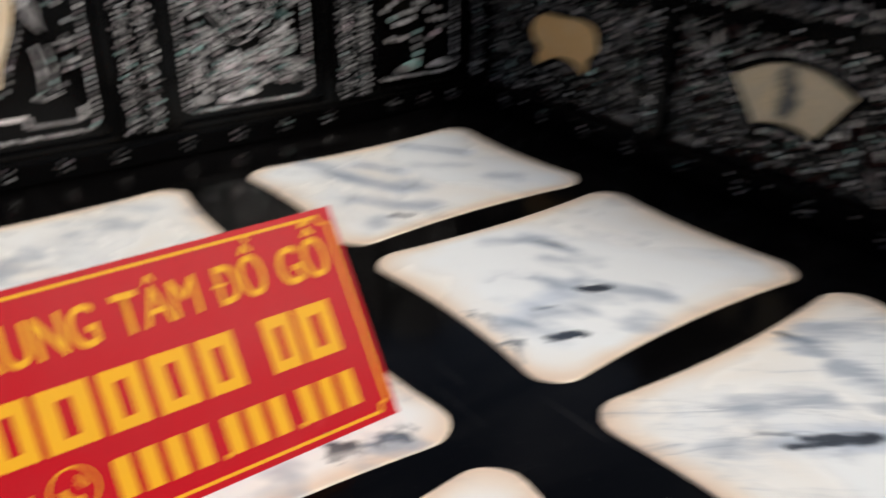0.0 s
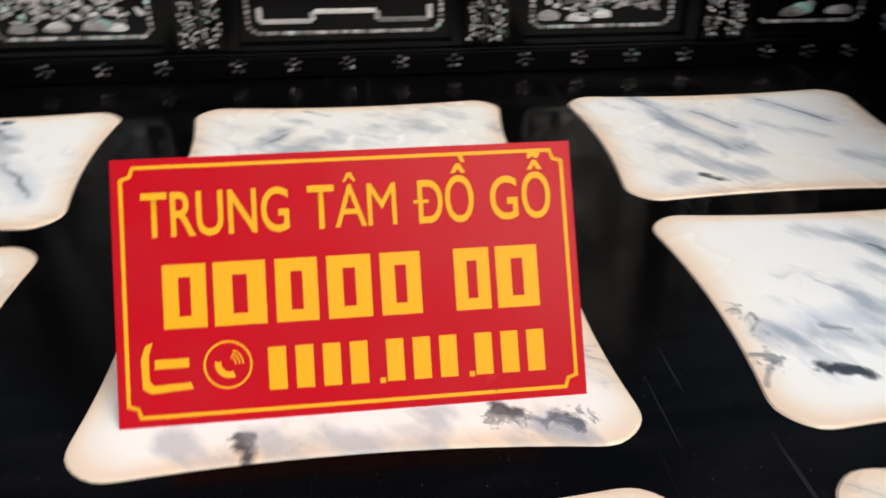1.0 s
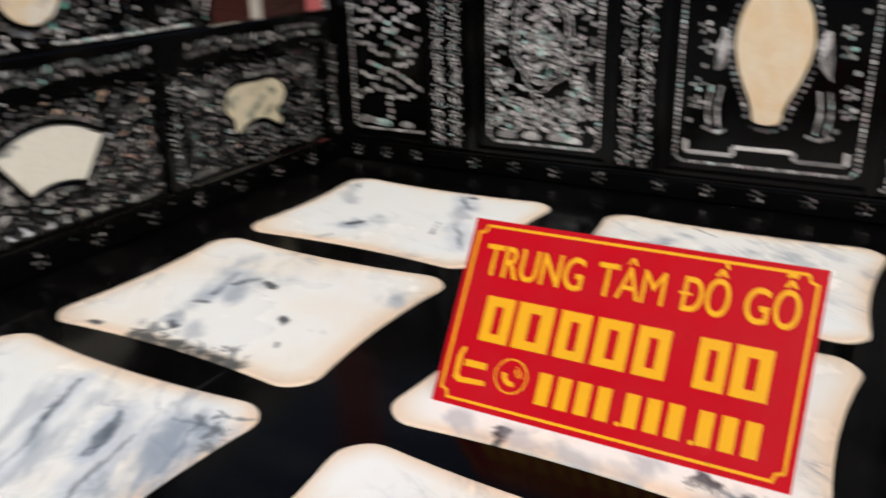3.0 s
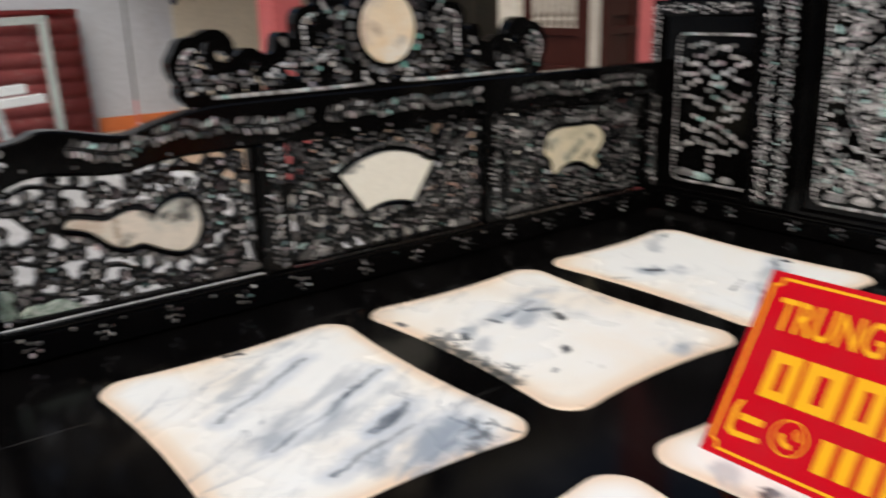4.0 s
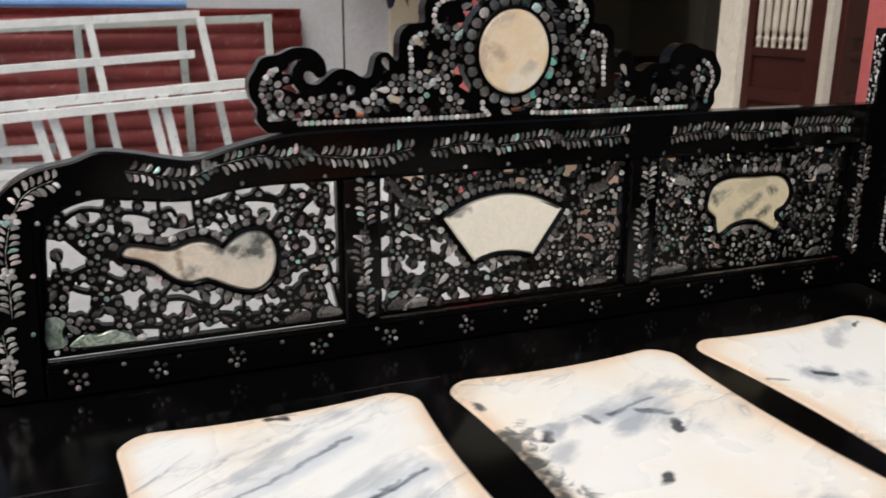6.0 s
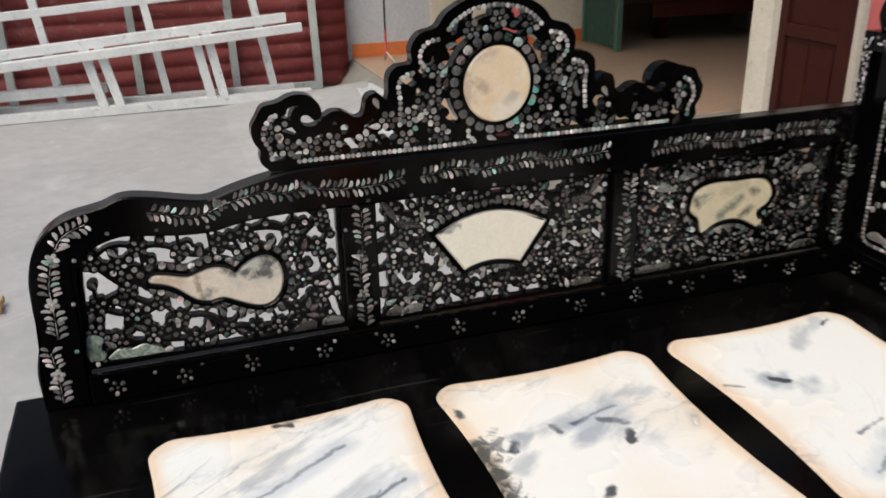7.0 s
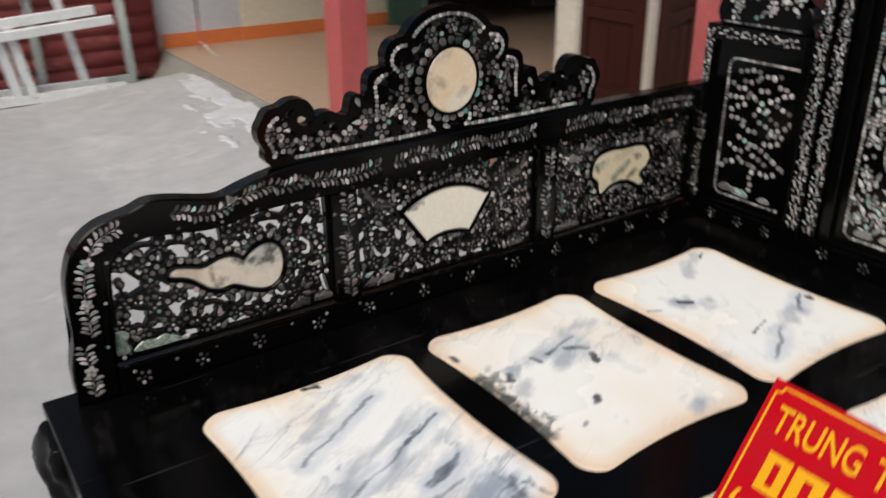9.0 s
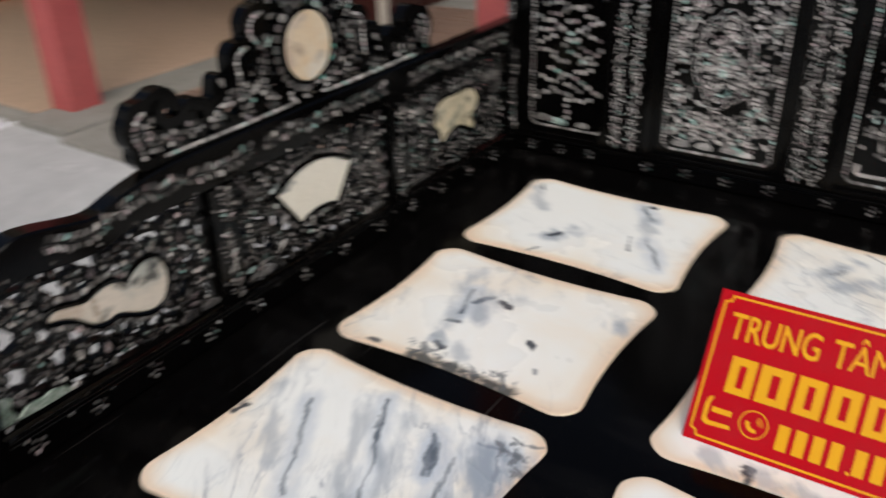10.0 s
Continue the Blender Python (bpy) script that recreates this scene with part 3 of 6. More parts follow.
def scallops(parent, outline, face, pitch=0.0118, size=0.0125, out=0.0085):
    """A ring of shell scales round a plaque."""
    seg = np.linalg.norm(np.roll(outline, -1, 0) - outline, axis=1)
    s = np.r_[0, np.cumsum(seg)]
    closed = np.r_[outline, outline[:1]]
    area = np.sum(outline[:, 0] * np.roll(outline[:, 1], -1) - np.roll(outline[:, 0], -1) * outline[:, 1])
    scale = shared(("scale", size), lambda: [inlay_mesh("shell_scale", [disc(0, 0, size / 2, 9)], tilt=0.16, seed=q, mat=PEARL) for q in range(4)])
    for n, u in enumerate(np.arange(0, s[-1] - pitch * 0.4, pitch)):
        k = min(max(np.searchsorted(s, u), 1), len(closed) - 1)
        d = closed[k] - closed[k - 1]
        d = d / (np.linalg.norm(d) + 1e-9)
        nrm = np.array([d[1], -d[0]]) * (1 if area > 0 else -1)
        p = closed[k - 1] + d * (u - s[k - 1]) + nrm * out
        part("shell_scale", scale[n % 4], None, parent, at=Matrix.Translation((face, p[0], p[1])) @ Matrix.Rotation(n * 1.3, 4, "X"))


def bead(parent, outline, face, radius=0.0022):
    """A thin raised lacquer moulding round a plaque."""
    bm = bmesh.new()
    pts = [(face, p[0], p[1]) for p in np.r_[outline, outline[:2]]]
    tube(bm, pts, radius, 5, False)
    part("moulding", bm, LACQUER, parent)


# ---- side screens ----
OUTER = spline([(-1.535, 0.503), (-1.536, 0.57), (-1.524, 0.625), (-1.523, 0.68), (-1.518, 0.735), (-1.497, 0.785), (-1.458, 0.815), (-1.405, 0.827), (-1.372, 0.838), (-1.331, 0.834), (-1.285, 0.824), (-1.25, 0.82), (-1.207, 0.832), (-1.155, 0.844), (-1.1, 0.8505), (-1.0, 0.852)], 4)
INNER = spline([(-1.466, 0.503), (-1.466, 0.548), (-1.458, 0.62), (-1.453, 0.68), (-1.447, 0.735), (-1.428, 0.762), (-1.385, 0.776), (-1.34, 0.772), (-1.29, 0.766), (-1.245, 0.766), (-1.2, 0.775), (-1.15, 0.779), (-1.1, 0.779)], 4)
P1 = np.r_[INNER[4:], [(-1.048, 0.779)], [(-1.048, 0.56)], [(-1.464, 0.56)]]
GOURD = spline([(-1.355, 0.698), (-1.343, 0.706), (-1.317, 0.7), (-1.297, 0.695), (-1.282, 0.698), (-1.264, 0.704), (-1.246, 0.704), (-1.23, 0.697), (-1.221, 0.69), (-1.21, 0.7), (-1.192, 0.71), (-1.172, 0.713), (-1.155, 0.704), (-1.146, 0.684), (-1.145, 0.664), (-1.152, 0.642), (-1.165, 0.628), (-1.183, 0.623), (-1.203, 0.628), (-1.224, 0.638), (-1.245, 0.648), (-1.264, 0.645), (-1.28, 0.648), (-1.293, 0.656), (-1.306, 0.668), (-1.32, 0.679), (-1.338, 0.686), (-1.352, 0.69)], 2, True)
FAN = np.r_[spline([(-0.885, 0.705), (-0.835, 0.728), (-0.778, 0.737), (-0.722, 0.727), (-0.671, 0.703)], 4), spline([(-0.722, 0.630), (-0.748, 0.637), (-0.778, 0.640), (-0.805, 0.637), (-0.83, 0.629)], 3)]
APPLE = spline([(-0.373, 0.69), (-0.368, 0.712), (-0.352, 0.725), (-0.322, 0.731), (-0.275, 0.729), (-0.228, 0.729), (-0.2, 0.719), (-0.185, 0.694), (-0.195, 0.671), (-0.214, 0.66), (-0.214, 0.65), (-0.201, 0.637), (-0.212, 0.624), (-0.23, 0.633), (-0.255, 0.645), (-0.285, 0.649), (-0.315, 0.643), (-0.341, 0.628), (-0.349, 0.644), (-0.353, 0.66), (-0.37, 0.675)], 3, True)
HALF_CREST = [(-0.375, 0.853), (-0.388, 0.868), (-0.386, 0.885), (-0.395, 0.9), (-0.397, 0.92), (-0.388, 0.935), (-0.378, 0.95), (-0.356, 0.954), (-0.335, 0.963), (-0.312, 0.962), (-0.297, 0.949), (-0.293, 0.933), (-0.301, 0.927), (-0.311, 0.936), (-0.323, 0.935), (-0.326, 0.924), (-0.317, 0.914), (-0.302, 0.913), (-0.29, 0.921), (-0.275, 0.932), (-0.256, 0.931), (-0.238, 0.92), (-0.222, 0.925), (-0.215, 0.95), (-0.2, 0.955), (-0.188, 0.943), (-0.18, 0.95), (-0.178, 0.98), (-0.165, 0.994), (-0.14, 0.998), (-0.14, 1.022), (-0.126, 1.042), (-0.098, 1.05), (-0.082, 1.07), (-0.048, 1.089)]
YC = -0.773
CREST = spline([(YC + a, b) for a, b in HALF_CREST + [(0.0, 1.096)]] + [(YC - a, b) for a, b in HALF_CREST[::-1]], 3, False)
OVAL = disc(YC, 0.957, 0.0605, 40, 1.06)


def rect(y0, z0, y1, z1):
    return np.array([(y0, z0), (y1, z0), (y1, z1), (y0, z1)], float)


def dense(poly, step=0.01):
    out = []
    for a, b in zip(poly, np.roll(poly, -1, 0)):
        n = max(1, int(np.linalg.norm(b - a) / step))
        out += [a + (b - a) * k / n for k in range(n)]
    return np.array(out)


def dense_line(a, b, n=12):
    return np.linspace(a, b, n)


def side_screen(label, stones, mirror=0.0):
    top = thing("side_screen", label, "carved screen", "side screens of the day bed")
    if mirror:
        top.location, top.scale = (mirror, 0, 0), (-1, 1, 1)
    r = random.Random(11)
    D0 = -0.034

    def front():
        bm = bmesh.new()
        prism(bm, np.r_[OUTER, dense_line((-0.96, 0.8525), (-0.004, 0.8525)), dense_line((-0.004, 0.779), (-1.09, 0.779)), INNER[:-1][::-1]], D0, 0.0, 0.003)
        return bm

    def build(key, bm_fn, mat=LACQUER):
        def make():
            bm = bm_fn()
            me = bpy.data.meshes.new(key)
            bm.to_mesh(me)
            bm.free()
            me.materials.append(mat)
            return me
        return part(key, shared(key, make), None, top)

    frame_post = rail = build("curved_frame", front)
    base = build("base_rail", lambda: box_mesh((D0 - 0.004, -1.466, 0.503), (0.004, -0.004, 0.5475), 0.003))
    build("moulding", lambda: box_mesh((-0.006, -1.464, 0.5475), (0.0055, -0.004, 0.5555), 0.0025))
    s1 = build("stile", lambda: box_mesh((D0, -1.046, 0.5555), (-0.0005, -0.99, 0.779), 0.003))
    s2 = part("stile", s1.data, None, top, at=Matrix.Translation((0, 0.5, 0)))
    s3 = build("end_stile", lambda: box_mesh((D0, -0.05, 0.5555), (-0.0005, -0.004, 0.779), 0.003))
    # pierced panels
    for key, poly, plaque, seed, mat, words, gap, twig in (
        ("gourd", P1, GOURD, 3, stones[0], "gourd-shaped polished stone plaque", 0.037, 0.0027),
        ("fan", dense(rect(-0.988, 0.558, -0.548, 0.778)), FAN, 8, stones[1], "fan-shaped polished stone plaque", 0.0315, 0.0035),
        ("apple", dense(rect(-0.488, 0.558, -0.052, 0.778)), APPLE, 21, stones[2], "fruit-shaped polished stone plaque", 0.0305, 0.0038),
    ):
        me, spots, buds = shared("fret_" + key, lambda: fret("pierced_panel", poly, plaque, seed, -0.03, -0.014, gap, stem=twig, fill={"gourd": 0.0265, "fan": 0.0215, "apple": 0.0185}[key]))
        if not me.materials:
            me.materials.append(LACQUER_DULL)
        panel = part("pierced_panel", me, None, top)
        rr = random.Random(seed)
        for p in spots:
            put(FLOWERS, panel, -0.0136, p[0], p[1], rr)
        for p in buds:
            put(DOTS if rr.random() < 0.72 else LEAVES, panel, -0.0136, p[0], p[1], rr)
        stone("stone_plaque", plaque, mat, panel, -0.02, -0.0085, words)
        bead(panel, grown(plaque, 0.0032), -0.0108, 0.0042)
        scallops(panel, plaque, -0.0136, 0.0126, 0.0128, 0.0125)
        lo, hi = poly.min(0), poly.max(0)
        if key == "gourd":
            for pts, m in (([(-1.459, 0.572), (-1.441, 0.57), (-1.434, 0.58), (-1.439, 0.592), (-1.434, 0.606), (-1.446, 0.616), (-1.459, 0.613), (-1.462, 0.592)], ABALONE), ([(-1.428, 0.568), (-1.345, 0.567), (-1.358, 0.579), (-1.378, 0.588), (-1.396, 0.582), (-1.408, 0.587), (-1.422, 0.582)], ABALONE)):
                bm = bmesh.new()
                prism(bm, spline(pts, 3, True), -0.03, -0.012, 0.002)
                part("rock_inlay", bm, m, panel, "green abalone rock")
        rocks = [(hi[0] - 0.068, 0.567), (hi[0] - 0.026, 0.569)] if key == "gourd" else [(lo[0] + 0.03, 0.566), (hi[0] - 0.05, 0.566), (lo[0] + 0.06, 0.566)]
        for y, z in rocks:
            me2 = inlay_mesh("rock_inlay", [spline([(y - 0.022, z - 0.003), (y + 0.022, z - 0.003), (y + 0.024, z + 0.008), (y + 0.006, z + 0.014), (y - 0.014, z + 0.009)], 2, True)], seed=int(y * 100) + 200)
            part("rock_inlay", me2, None, panel, at=Matrix.Translation((-0.0132, 0, 0)))
        if key != "gourd":
            for sy, y in ((1, lo[0] + 0.035), (-1, hi[0] - 0.035)):
                body = spline([(0, 0), (0.014, 0.01), (0.03, 0.006), (0.052, -0.012), (0.03, -0.01), (0.012, -0.008)], 3, True)
                wing = spline([(0.006, 0.004), (-0.004, 0.03), (-0.022, 0.045), (-0.012, 0.018)], 3, True)
                shape = [np.stack([y + sy * b[:, 0], 0.745 + b[:, 1] - 0.012], 1) for b in (body, wing)]
                shape = [s if sy > 0 else s[::-1] for s in shape]
                part("bird_inlay", inlay_mesh("bird_inlay", shape, seed=3 + sy), None, panel, at=Matrix.Translation((-0.0128, 0, 0)))
    # crest
    crest, spots, berries = shared("crest", lambda: fret("crest", CREST, OVAL, 14, -0.034, -0.008, 0.0335, 0.0022, 0.0135, 0.0215, 0.0038, 0.0245, 0.017, 0.4, 0.0205))
    if not crest.materials:
        crest.materials.append(LACQUER)
    crown = part("crest", crest, None, top)
    rr = random.Random(4)
    strings = []
    for pts in (
        [(-0.335, 0.862), (-0.06, 0.862), (-0.048, 0.872), (-0.05, 0.888)],
        [(-0.372, 0.866), (-0.374, 0.885), (-0.383, 0.905), (-0.375, 0.928), (-0.36, 0.938)],
        [(-0.166, 0.9), (-0.163, 0.94), (-0.165, 0.968), (-0.152, 0.982), (-0.136, 0.985)],
        [(-0.113, 0.985), (-0.127, 1.0), (-0.126, 1.018), (-0.113, 1.031), (-0.09, 1.034)],
        [(-0.082, 1.045), (-0.068, 1.06), (-0.04, 1.076), (0.0, 1.082)],
    ):
        strings += [spline([(YC + side * u, v) for u, v in pts], 4) for side in (1, -1)]

    def bare(p):
        scroll = 0.235 < abs(p[0] - YC) < 0.345 and p[1] > 0.893
        return scroll or min(path_distance(q, p[None])[0] for q in strings) < 0.0115

    for p in spots:
        if not bare(p):
            put(BIG_FLOWERS, crown, -0.0076, p[0], p[1], rr)
    for p in berries:
        if not bare(p) and rr.random() > 0.3:
            put(DOTS if rr.random() < 0.7 else LEAVES, crown, -0.0076, p[0], p[1], rr)
    for path in strings:
        part("beading", pearl_row(path, 0.0086, 0.0084, PEARL_WHITE), None, crown, at=Matrix.Translation((-0.0074, 0, 0)))
    stone("stone_plaque", OVAL, stones[3], crown, -0.02, 0.002, "oval polished stone plaque")
    bead(crown, disc(YC, 0.957, 0.0618, 40, 1.06), -0.002, 0.004)
    scallops(crown, OVAL, -0.0074, 0.0158, 0.0172, 0.0115)
    for a in (-0.2, -0.48, -1.02):
        part("shell_scale", IRIS_SCALE, None, crown, "iridescent green shell scale", at=Matrix.Translation((-0.0068, YC + 0.072 * math.cos(a), 0.957 + 0.076 * math.sin(a))))
    # shell on the frame
    for y in (-1.425, -1.321, -1.212, -1.091, -0.978, -0.846, -0.729, -0.604, -0.485, -0.368, -0.25, -0.13):
        put(SMALL_FLOWERS, base, 0.0045, y, 0.5265, r)
    for k in range(20):
        put(PINS, base, 0.0045, -1.44 + k * 0.0735, 0.5425, r)
    for k in range(20):
        y = -1.44 + k * 0.0735
        if y > -1.1:
            put(PINS, rail, 0.0005, y, 0.786, r)
    for y, z in ((-1.474, 0.6), (-1.465, 0.68), (-1.452, 0.75), (-1.40, 0.786), (-1.33, 0.782), (-1.255, 0.776), (-1.19, 0.784)):
        put(PINS, frame_post, 0.0005, y, z, r)
    for st, ys in ((s1, (-1.04, -0.996)), (s3, (-0.044,))):
        for y in ys:
            for z in (0.6, 0.67, 0.74):
                put(PINS, st, 0.0, y, z, r)
    vine_along(frame_post, 0.0005, [(-1.508, 0.515), (-1.507, 0.56), (-1.511, 0.612)], 4)
    vine_along(frame_post, 0.0005, [(-1.496, 0.625), (-1.494, 0.68), (-1.493, 0.715), (-1.481, 0.758), (-1.461, 0.79), (-1.424, 0.806)], 2)
    vine_along(frame_post, 0.0005, [(-1.341, 0.811), (-1.315, 0.806), (-1.285, 0.797), (-1.258, 0.797), (-1.229, 0.809), (-1.19, 0.818), (-1.162, 0.822), (-1.135, 0.815), (-1.1, 0.819), (-1.05, 0.812), (-0.99, 0.81), (-0.94, 0.819)], 1)
    vine_along(rail, 0.0005, [(-0.91, 0.815), (-0.848, 0.823), (-0.792, 0.816), (-0.72, 0.824), (-0.654, 0.818), (-0.56, 0.822)], 3)
    vine_along(rail, 0.0005, [(-0.475, 0.813), (-0.39, 0.82), (-0.27, 0.813), (-0.16, 0.82), (-0.07, 0.815)], 5)
    for st, y in ((s1, -1.018), (s2, -1.018), (s3, -0.024)):
        vine_along(st, 0.0, [(y + 0.004, 0.56), (y + 0.003, 0.61), (y - 0.002, 0.66), (y + 0.006, 0.715), (y + 0.006, 0.772)], 6)
    return top


def plaque_mat(name, a, b, c, seed, marks):
    m, n, l, bs = material(name, a, 0.26, 0.0, 0.15)
    tc = coords(n, l)
    off = n.new("ShaderNodeVectorMath")
    off.inputs[1].default_value = (seed, seed * 2.1, seed * 0.7)
    l.new(tc, off.inputs[0])
    f = noise_tex(n, l, off.outputs[0], 16.0, 6, 0.6, 0.9)
    g = noise_tex(n, l, off.outputs[0], 60.0, 6, 0.65, 0.6)
    col = mix(n, l, ramp(n, l, f, (0.3, (0, 0, 0)), (0.7, (1, 1, 1))), a, b)
    col = mix(n, l, ramp(n, l, noise_tex(n, l, off.outputs[0], 30.0, 7, 0.7, 1.4), (0.46, (0, 0, 0)), (0.5, (0.12,) * 3), (0.57, (0, 0, 0))), col, c)
    for y0, z0, y1, z1, *more in marks:
        width, tone = more or (0.02, c)
        face = 0.002 if z0 > 0.86 else -0.0085
        s = n.new("ShaderNodeGroup")
        s.node_tree = STREAK
        s.inputs["A"].default_value, s.inputs["B"].default_value, s.inputs["Width"].default_value = (face, y0, z0), (face, y1, z1), width
        w = node(n, "ShaderNodeTexNoise", Scale=70.0, Detail=5.0, Roughness=0.6)
        l.new(tc, w.inputs["Vector"])
        away, warp = n.new("ShaderNodeVectorMath"), n.new("ShaderNodeVectorMath")
        away.operation, away.inputs[1].default_value = "SUBTRACT", (0.5, 0.5, 0.5)
        warp.operation, warp.inputs[1].default_value = "MULTIPLY_ADD", (0.0, 0.016, 0.016)
        l.new(w.outputs["Color"], away.inputs[0])
        l.new(away.outputs[0], warp.inputs[0])
        l.new(tc, warp.inputs[2])
        l.new(warp.outputs[0], s.inputs["Vector"])
        k = n.new("ShaderNodeMath")
        k.operation = "MULTIPLY"
        l.new(s.outputs[0], k.inputs[0])
        l.new(ramp(n, l, g, (0.3, (0, 0, 0)), (0.75, (1, 1, 1))), k.inputs[1])
        col = mix(n, l, ramp(n, l, k.outputs[0], (0.03, (0, 0, 0)), (0.42, (0.9,) * 3)), col, tone)
    l.new(col, bs.inputs["Base Color"])
    return m


GREY_GREEN = (0.43, 0.44, 0.39)
STONES_WEST = [
    plaque_mat("cream_grey_stone", (0.76, 0.66, 0.55), (0.66, 0.6, 0.5), (0.09, 0.095, 0.085), 3.1, (
        (-1.2, 0.695, -1.155, 0.7, 0.045, GREY_GREEN), (-1.21, 0.688, -1.17, 0.68, 0.011, (0.09, 0.09, 0.085)), (-1.17, 0.7, -1.164, 0.697, 0.02, (0.06, 0.06, 0.06)), (-1.237, 0.699, -1.226, 0.691, 0.012, (0.1, 0.1, 0.09)), (-1.2, 0.676, -1.175, 0.684, 0.009, (0.1, 0.1, 0.09)),
        (-1.283, 0.694, -1.278, 0.652, 0.008, (0.35, 0.26, 0.18)), (-1.275, 0.653, -1.262, 0.662, 0.012, (0.2, 0.19, 0.16)), (-1.345, 0.695, -1.31, 0.69, 0.02, (0.55, 0.43, 0.33)))),
    plaque_mat("ivory_stone", (0.9, 0.85, 0.73), (0.89, 0.83, 0.7), (0.4, 0.37, 0.3), 8.4, ((-0.872, 0.709, -0.855, 0.709, 0.008, (0.3, 0.3, 0.27)), (-0.856, 0.717, -0.838, 0.715, 0.008, (0.4, 0.39, 0.34)))),
    plaque_mat("yellowish_stone", (0.72, 0.62, 0.42), (0.66, 0.59, 0.44), (0.13, 0.12, 0.09), 5.2, (
        (-0.362, 0.7, -0.355, 0.69, 0.013, (0.1, 0.1, 0.08)), (-0.235, 0.707, -0.228, 0.7, 0.014, (0.1, 0.1, 0.08)), (-0.305, 0.66, -0.262, 0.69, 0.016, (0.2, 0.21, 0.17)), (-0.255, 0.657, -0.235, 0.668, 0.013, (0.1, 0.1, 0.08)), (-0.352, 0.7, -0.33, 0.705, 0.013, (0.3, 0.3, 0.24)), (-0.3, 0.71, -0.255, 0.72, 0.02, (0.52, 0.46, 0.32)))),
    plaque_mat("peach_stone", (0.8, 0.59, 0.35), (0.82, 0.71, 0.55), (0.5, 0.34, 0.2), 1.7, (
        (-0.832, 0.98, -0.828, 0.94, 0.024, (0.55, 0.42, 0.33)), (-0.81, 1.004, -0.785, 1.01, 0.02, (0.58, 0.47, 0.38)), (-0.81, 0.962, -0.795, 0.952, 0.015, (0.5, 0.38, 0.28)), (-0.755, 0.927, -0.742, 0.936, 0.012, (0.36, 0.29, 0.22)), (-0.775, 0.908, -0.74, 0.92, 0.03, (0.8, 0.74, 0.64)))),
]
STONES_EAST = [
    plaque_mat("tan_grey_stone", (0.62, 0.5, 0.33), (0.55, 0.5, 0.4), (0.1, 0.1, 0.09), 13.1, ()),
    plaque_mat("tan_banded_stone", (0.82, 0.63, 0.36), (0.74, 0.6, 0.4), (0.1, 0.1, 0.09), 18.4, ((-0.775, 0.725, -0.78, 0.655), (-0.765, 0.715, -0.77, 0.665), (-0.78, 0.7, -0.785, 0.68))),
    plaque_mat("ochre_stone", (0.86, 0.5, 0.19), (0.82, 0.56, 0.27), (0.4, 0.25, 0.12), 15.2, ()),
    plaque_mat("peach_stone_pale", (0.6, 0.45, 0.3), (0.58, 0.5, 0.4), (0.45, 0.33, 0.22), 11.7, ()),
]
side_screen("black lacquered openwork side screen with mother-of-pearl and pale stone plaques", STONES_WEST)
side_screen("black lacquered openwork side screen with mother-of-pearl and tan stone plaques", STONES_EAST, 1.944)


# ---- day bed platform ----
bed = thing("day_bed", "black lacquered low day bed with inset marble slabs", "day bed", at=(0.972, -0.77, 0))


def slab_outline(w, d, r=0.05, sag=0.014, n=8):
    """A slab with drawn-out rounded corners and slightly hollow sides."""
    out = []
    for sx, sy, a0 in ((1, 1, 0), (-1, 1, 90), (-1, -1, 180), (1, -1, 270)):
        cx, cy = sx * (w / 2 - r), sy * (d / 2 - r)
        for k in range(n + 1):
            a = radians(a0 + 90 * k / n)
            out.append((cx + r * math.cos(a), cy + r * math.sin(a)))
    pts = []
    for a, b in zip(out, out[1:] + out[:1]):
        m = max(1, int(math.dist(a, b) / 0.03))
        pts += [(a[0] + (b[0] - a[0]) * k / m, a[1] + (b[1] - a[1]) * k / m) for k in range(m)]
    res = []
    for x, y in pts:
        fx = sag * max(0, 1 - (y / (d / 2 - r * 0.6)) ** 2)
        fy = sag * max(0, 1 - (x / (w / 2 - r * 0.6)) ** 2)
        res.append((x - math.copysign(fx, x) * (abs(x) / (w / 2)) ** 4, y - math.copysign(fy, y) * (abs(y) / (d / 2)) ** 4))
    return res


def slab_mesh(w, d):
    """Concentric rings, so that the stone's warm rim can be told from its middle."""
    outline = slab_outline(w, d)
    bm = bmesh.new()
    layer = bm.verts.layers.float_color.new("rim")
    rings = []
    for z, s, rim in ((-0.02, 1.0, 1.0), (0.0005, 1.0, 1.0), (0.0022, 0.992, 1.0), (0.0026, 0.975, 0.95), (0.0026, 0.93, 0.6), (0.0026, 0.85, 0.25), (0.0026, 0.7, 0.05), (0.0026, 0.35, 0.0)):
        ring = []
        for x, y in outline:
            ux, uy = x - math.copysign(min(abs(x), (1 - s) * 0.2), x), y - math.copysign(min(abs(y), (1 - s) * 0.2), y)
            v = bm.verts.new((ux if s > 0.9 else x * s, uy if s > 0.9 else y * s, z))
            v[layer] = (rim, rim, rim, 1)
            ring.append(v)
        rings.append(ring)
    n = len(outline)
    for a, b in zip(rings, rings[1:]):
        for i in range(n):
            bm.faces.new((a[i], a[(i + 1) % n], b[(i + 1) % n], b[i]))
    c = bm.verts.new((0, 0, 0.0026))
    c[layer] = (0, 0, 0, 1)
    for i in range(n):
        bm.faces.new((rings[-1][i], rings[-1][(i + 1) % n], c))
    return bm


B = (-0.972, 0.77, 0)  # places below are given in the world and carried to the bed's own origin


def on_bed(name, bm, mat, label=""):
    for v in bm.verts:
        v.co += Vector(B)
    return part(name, bm, mat, bed, label)


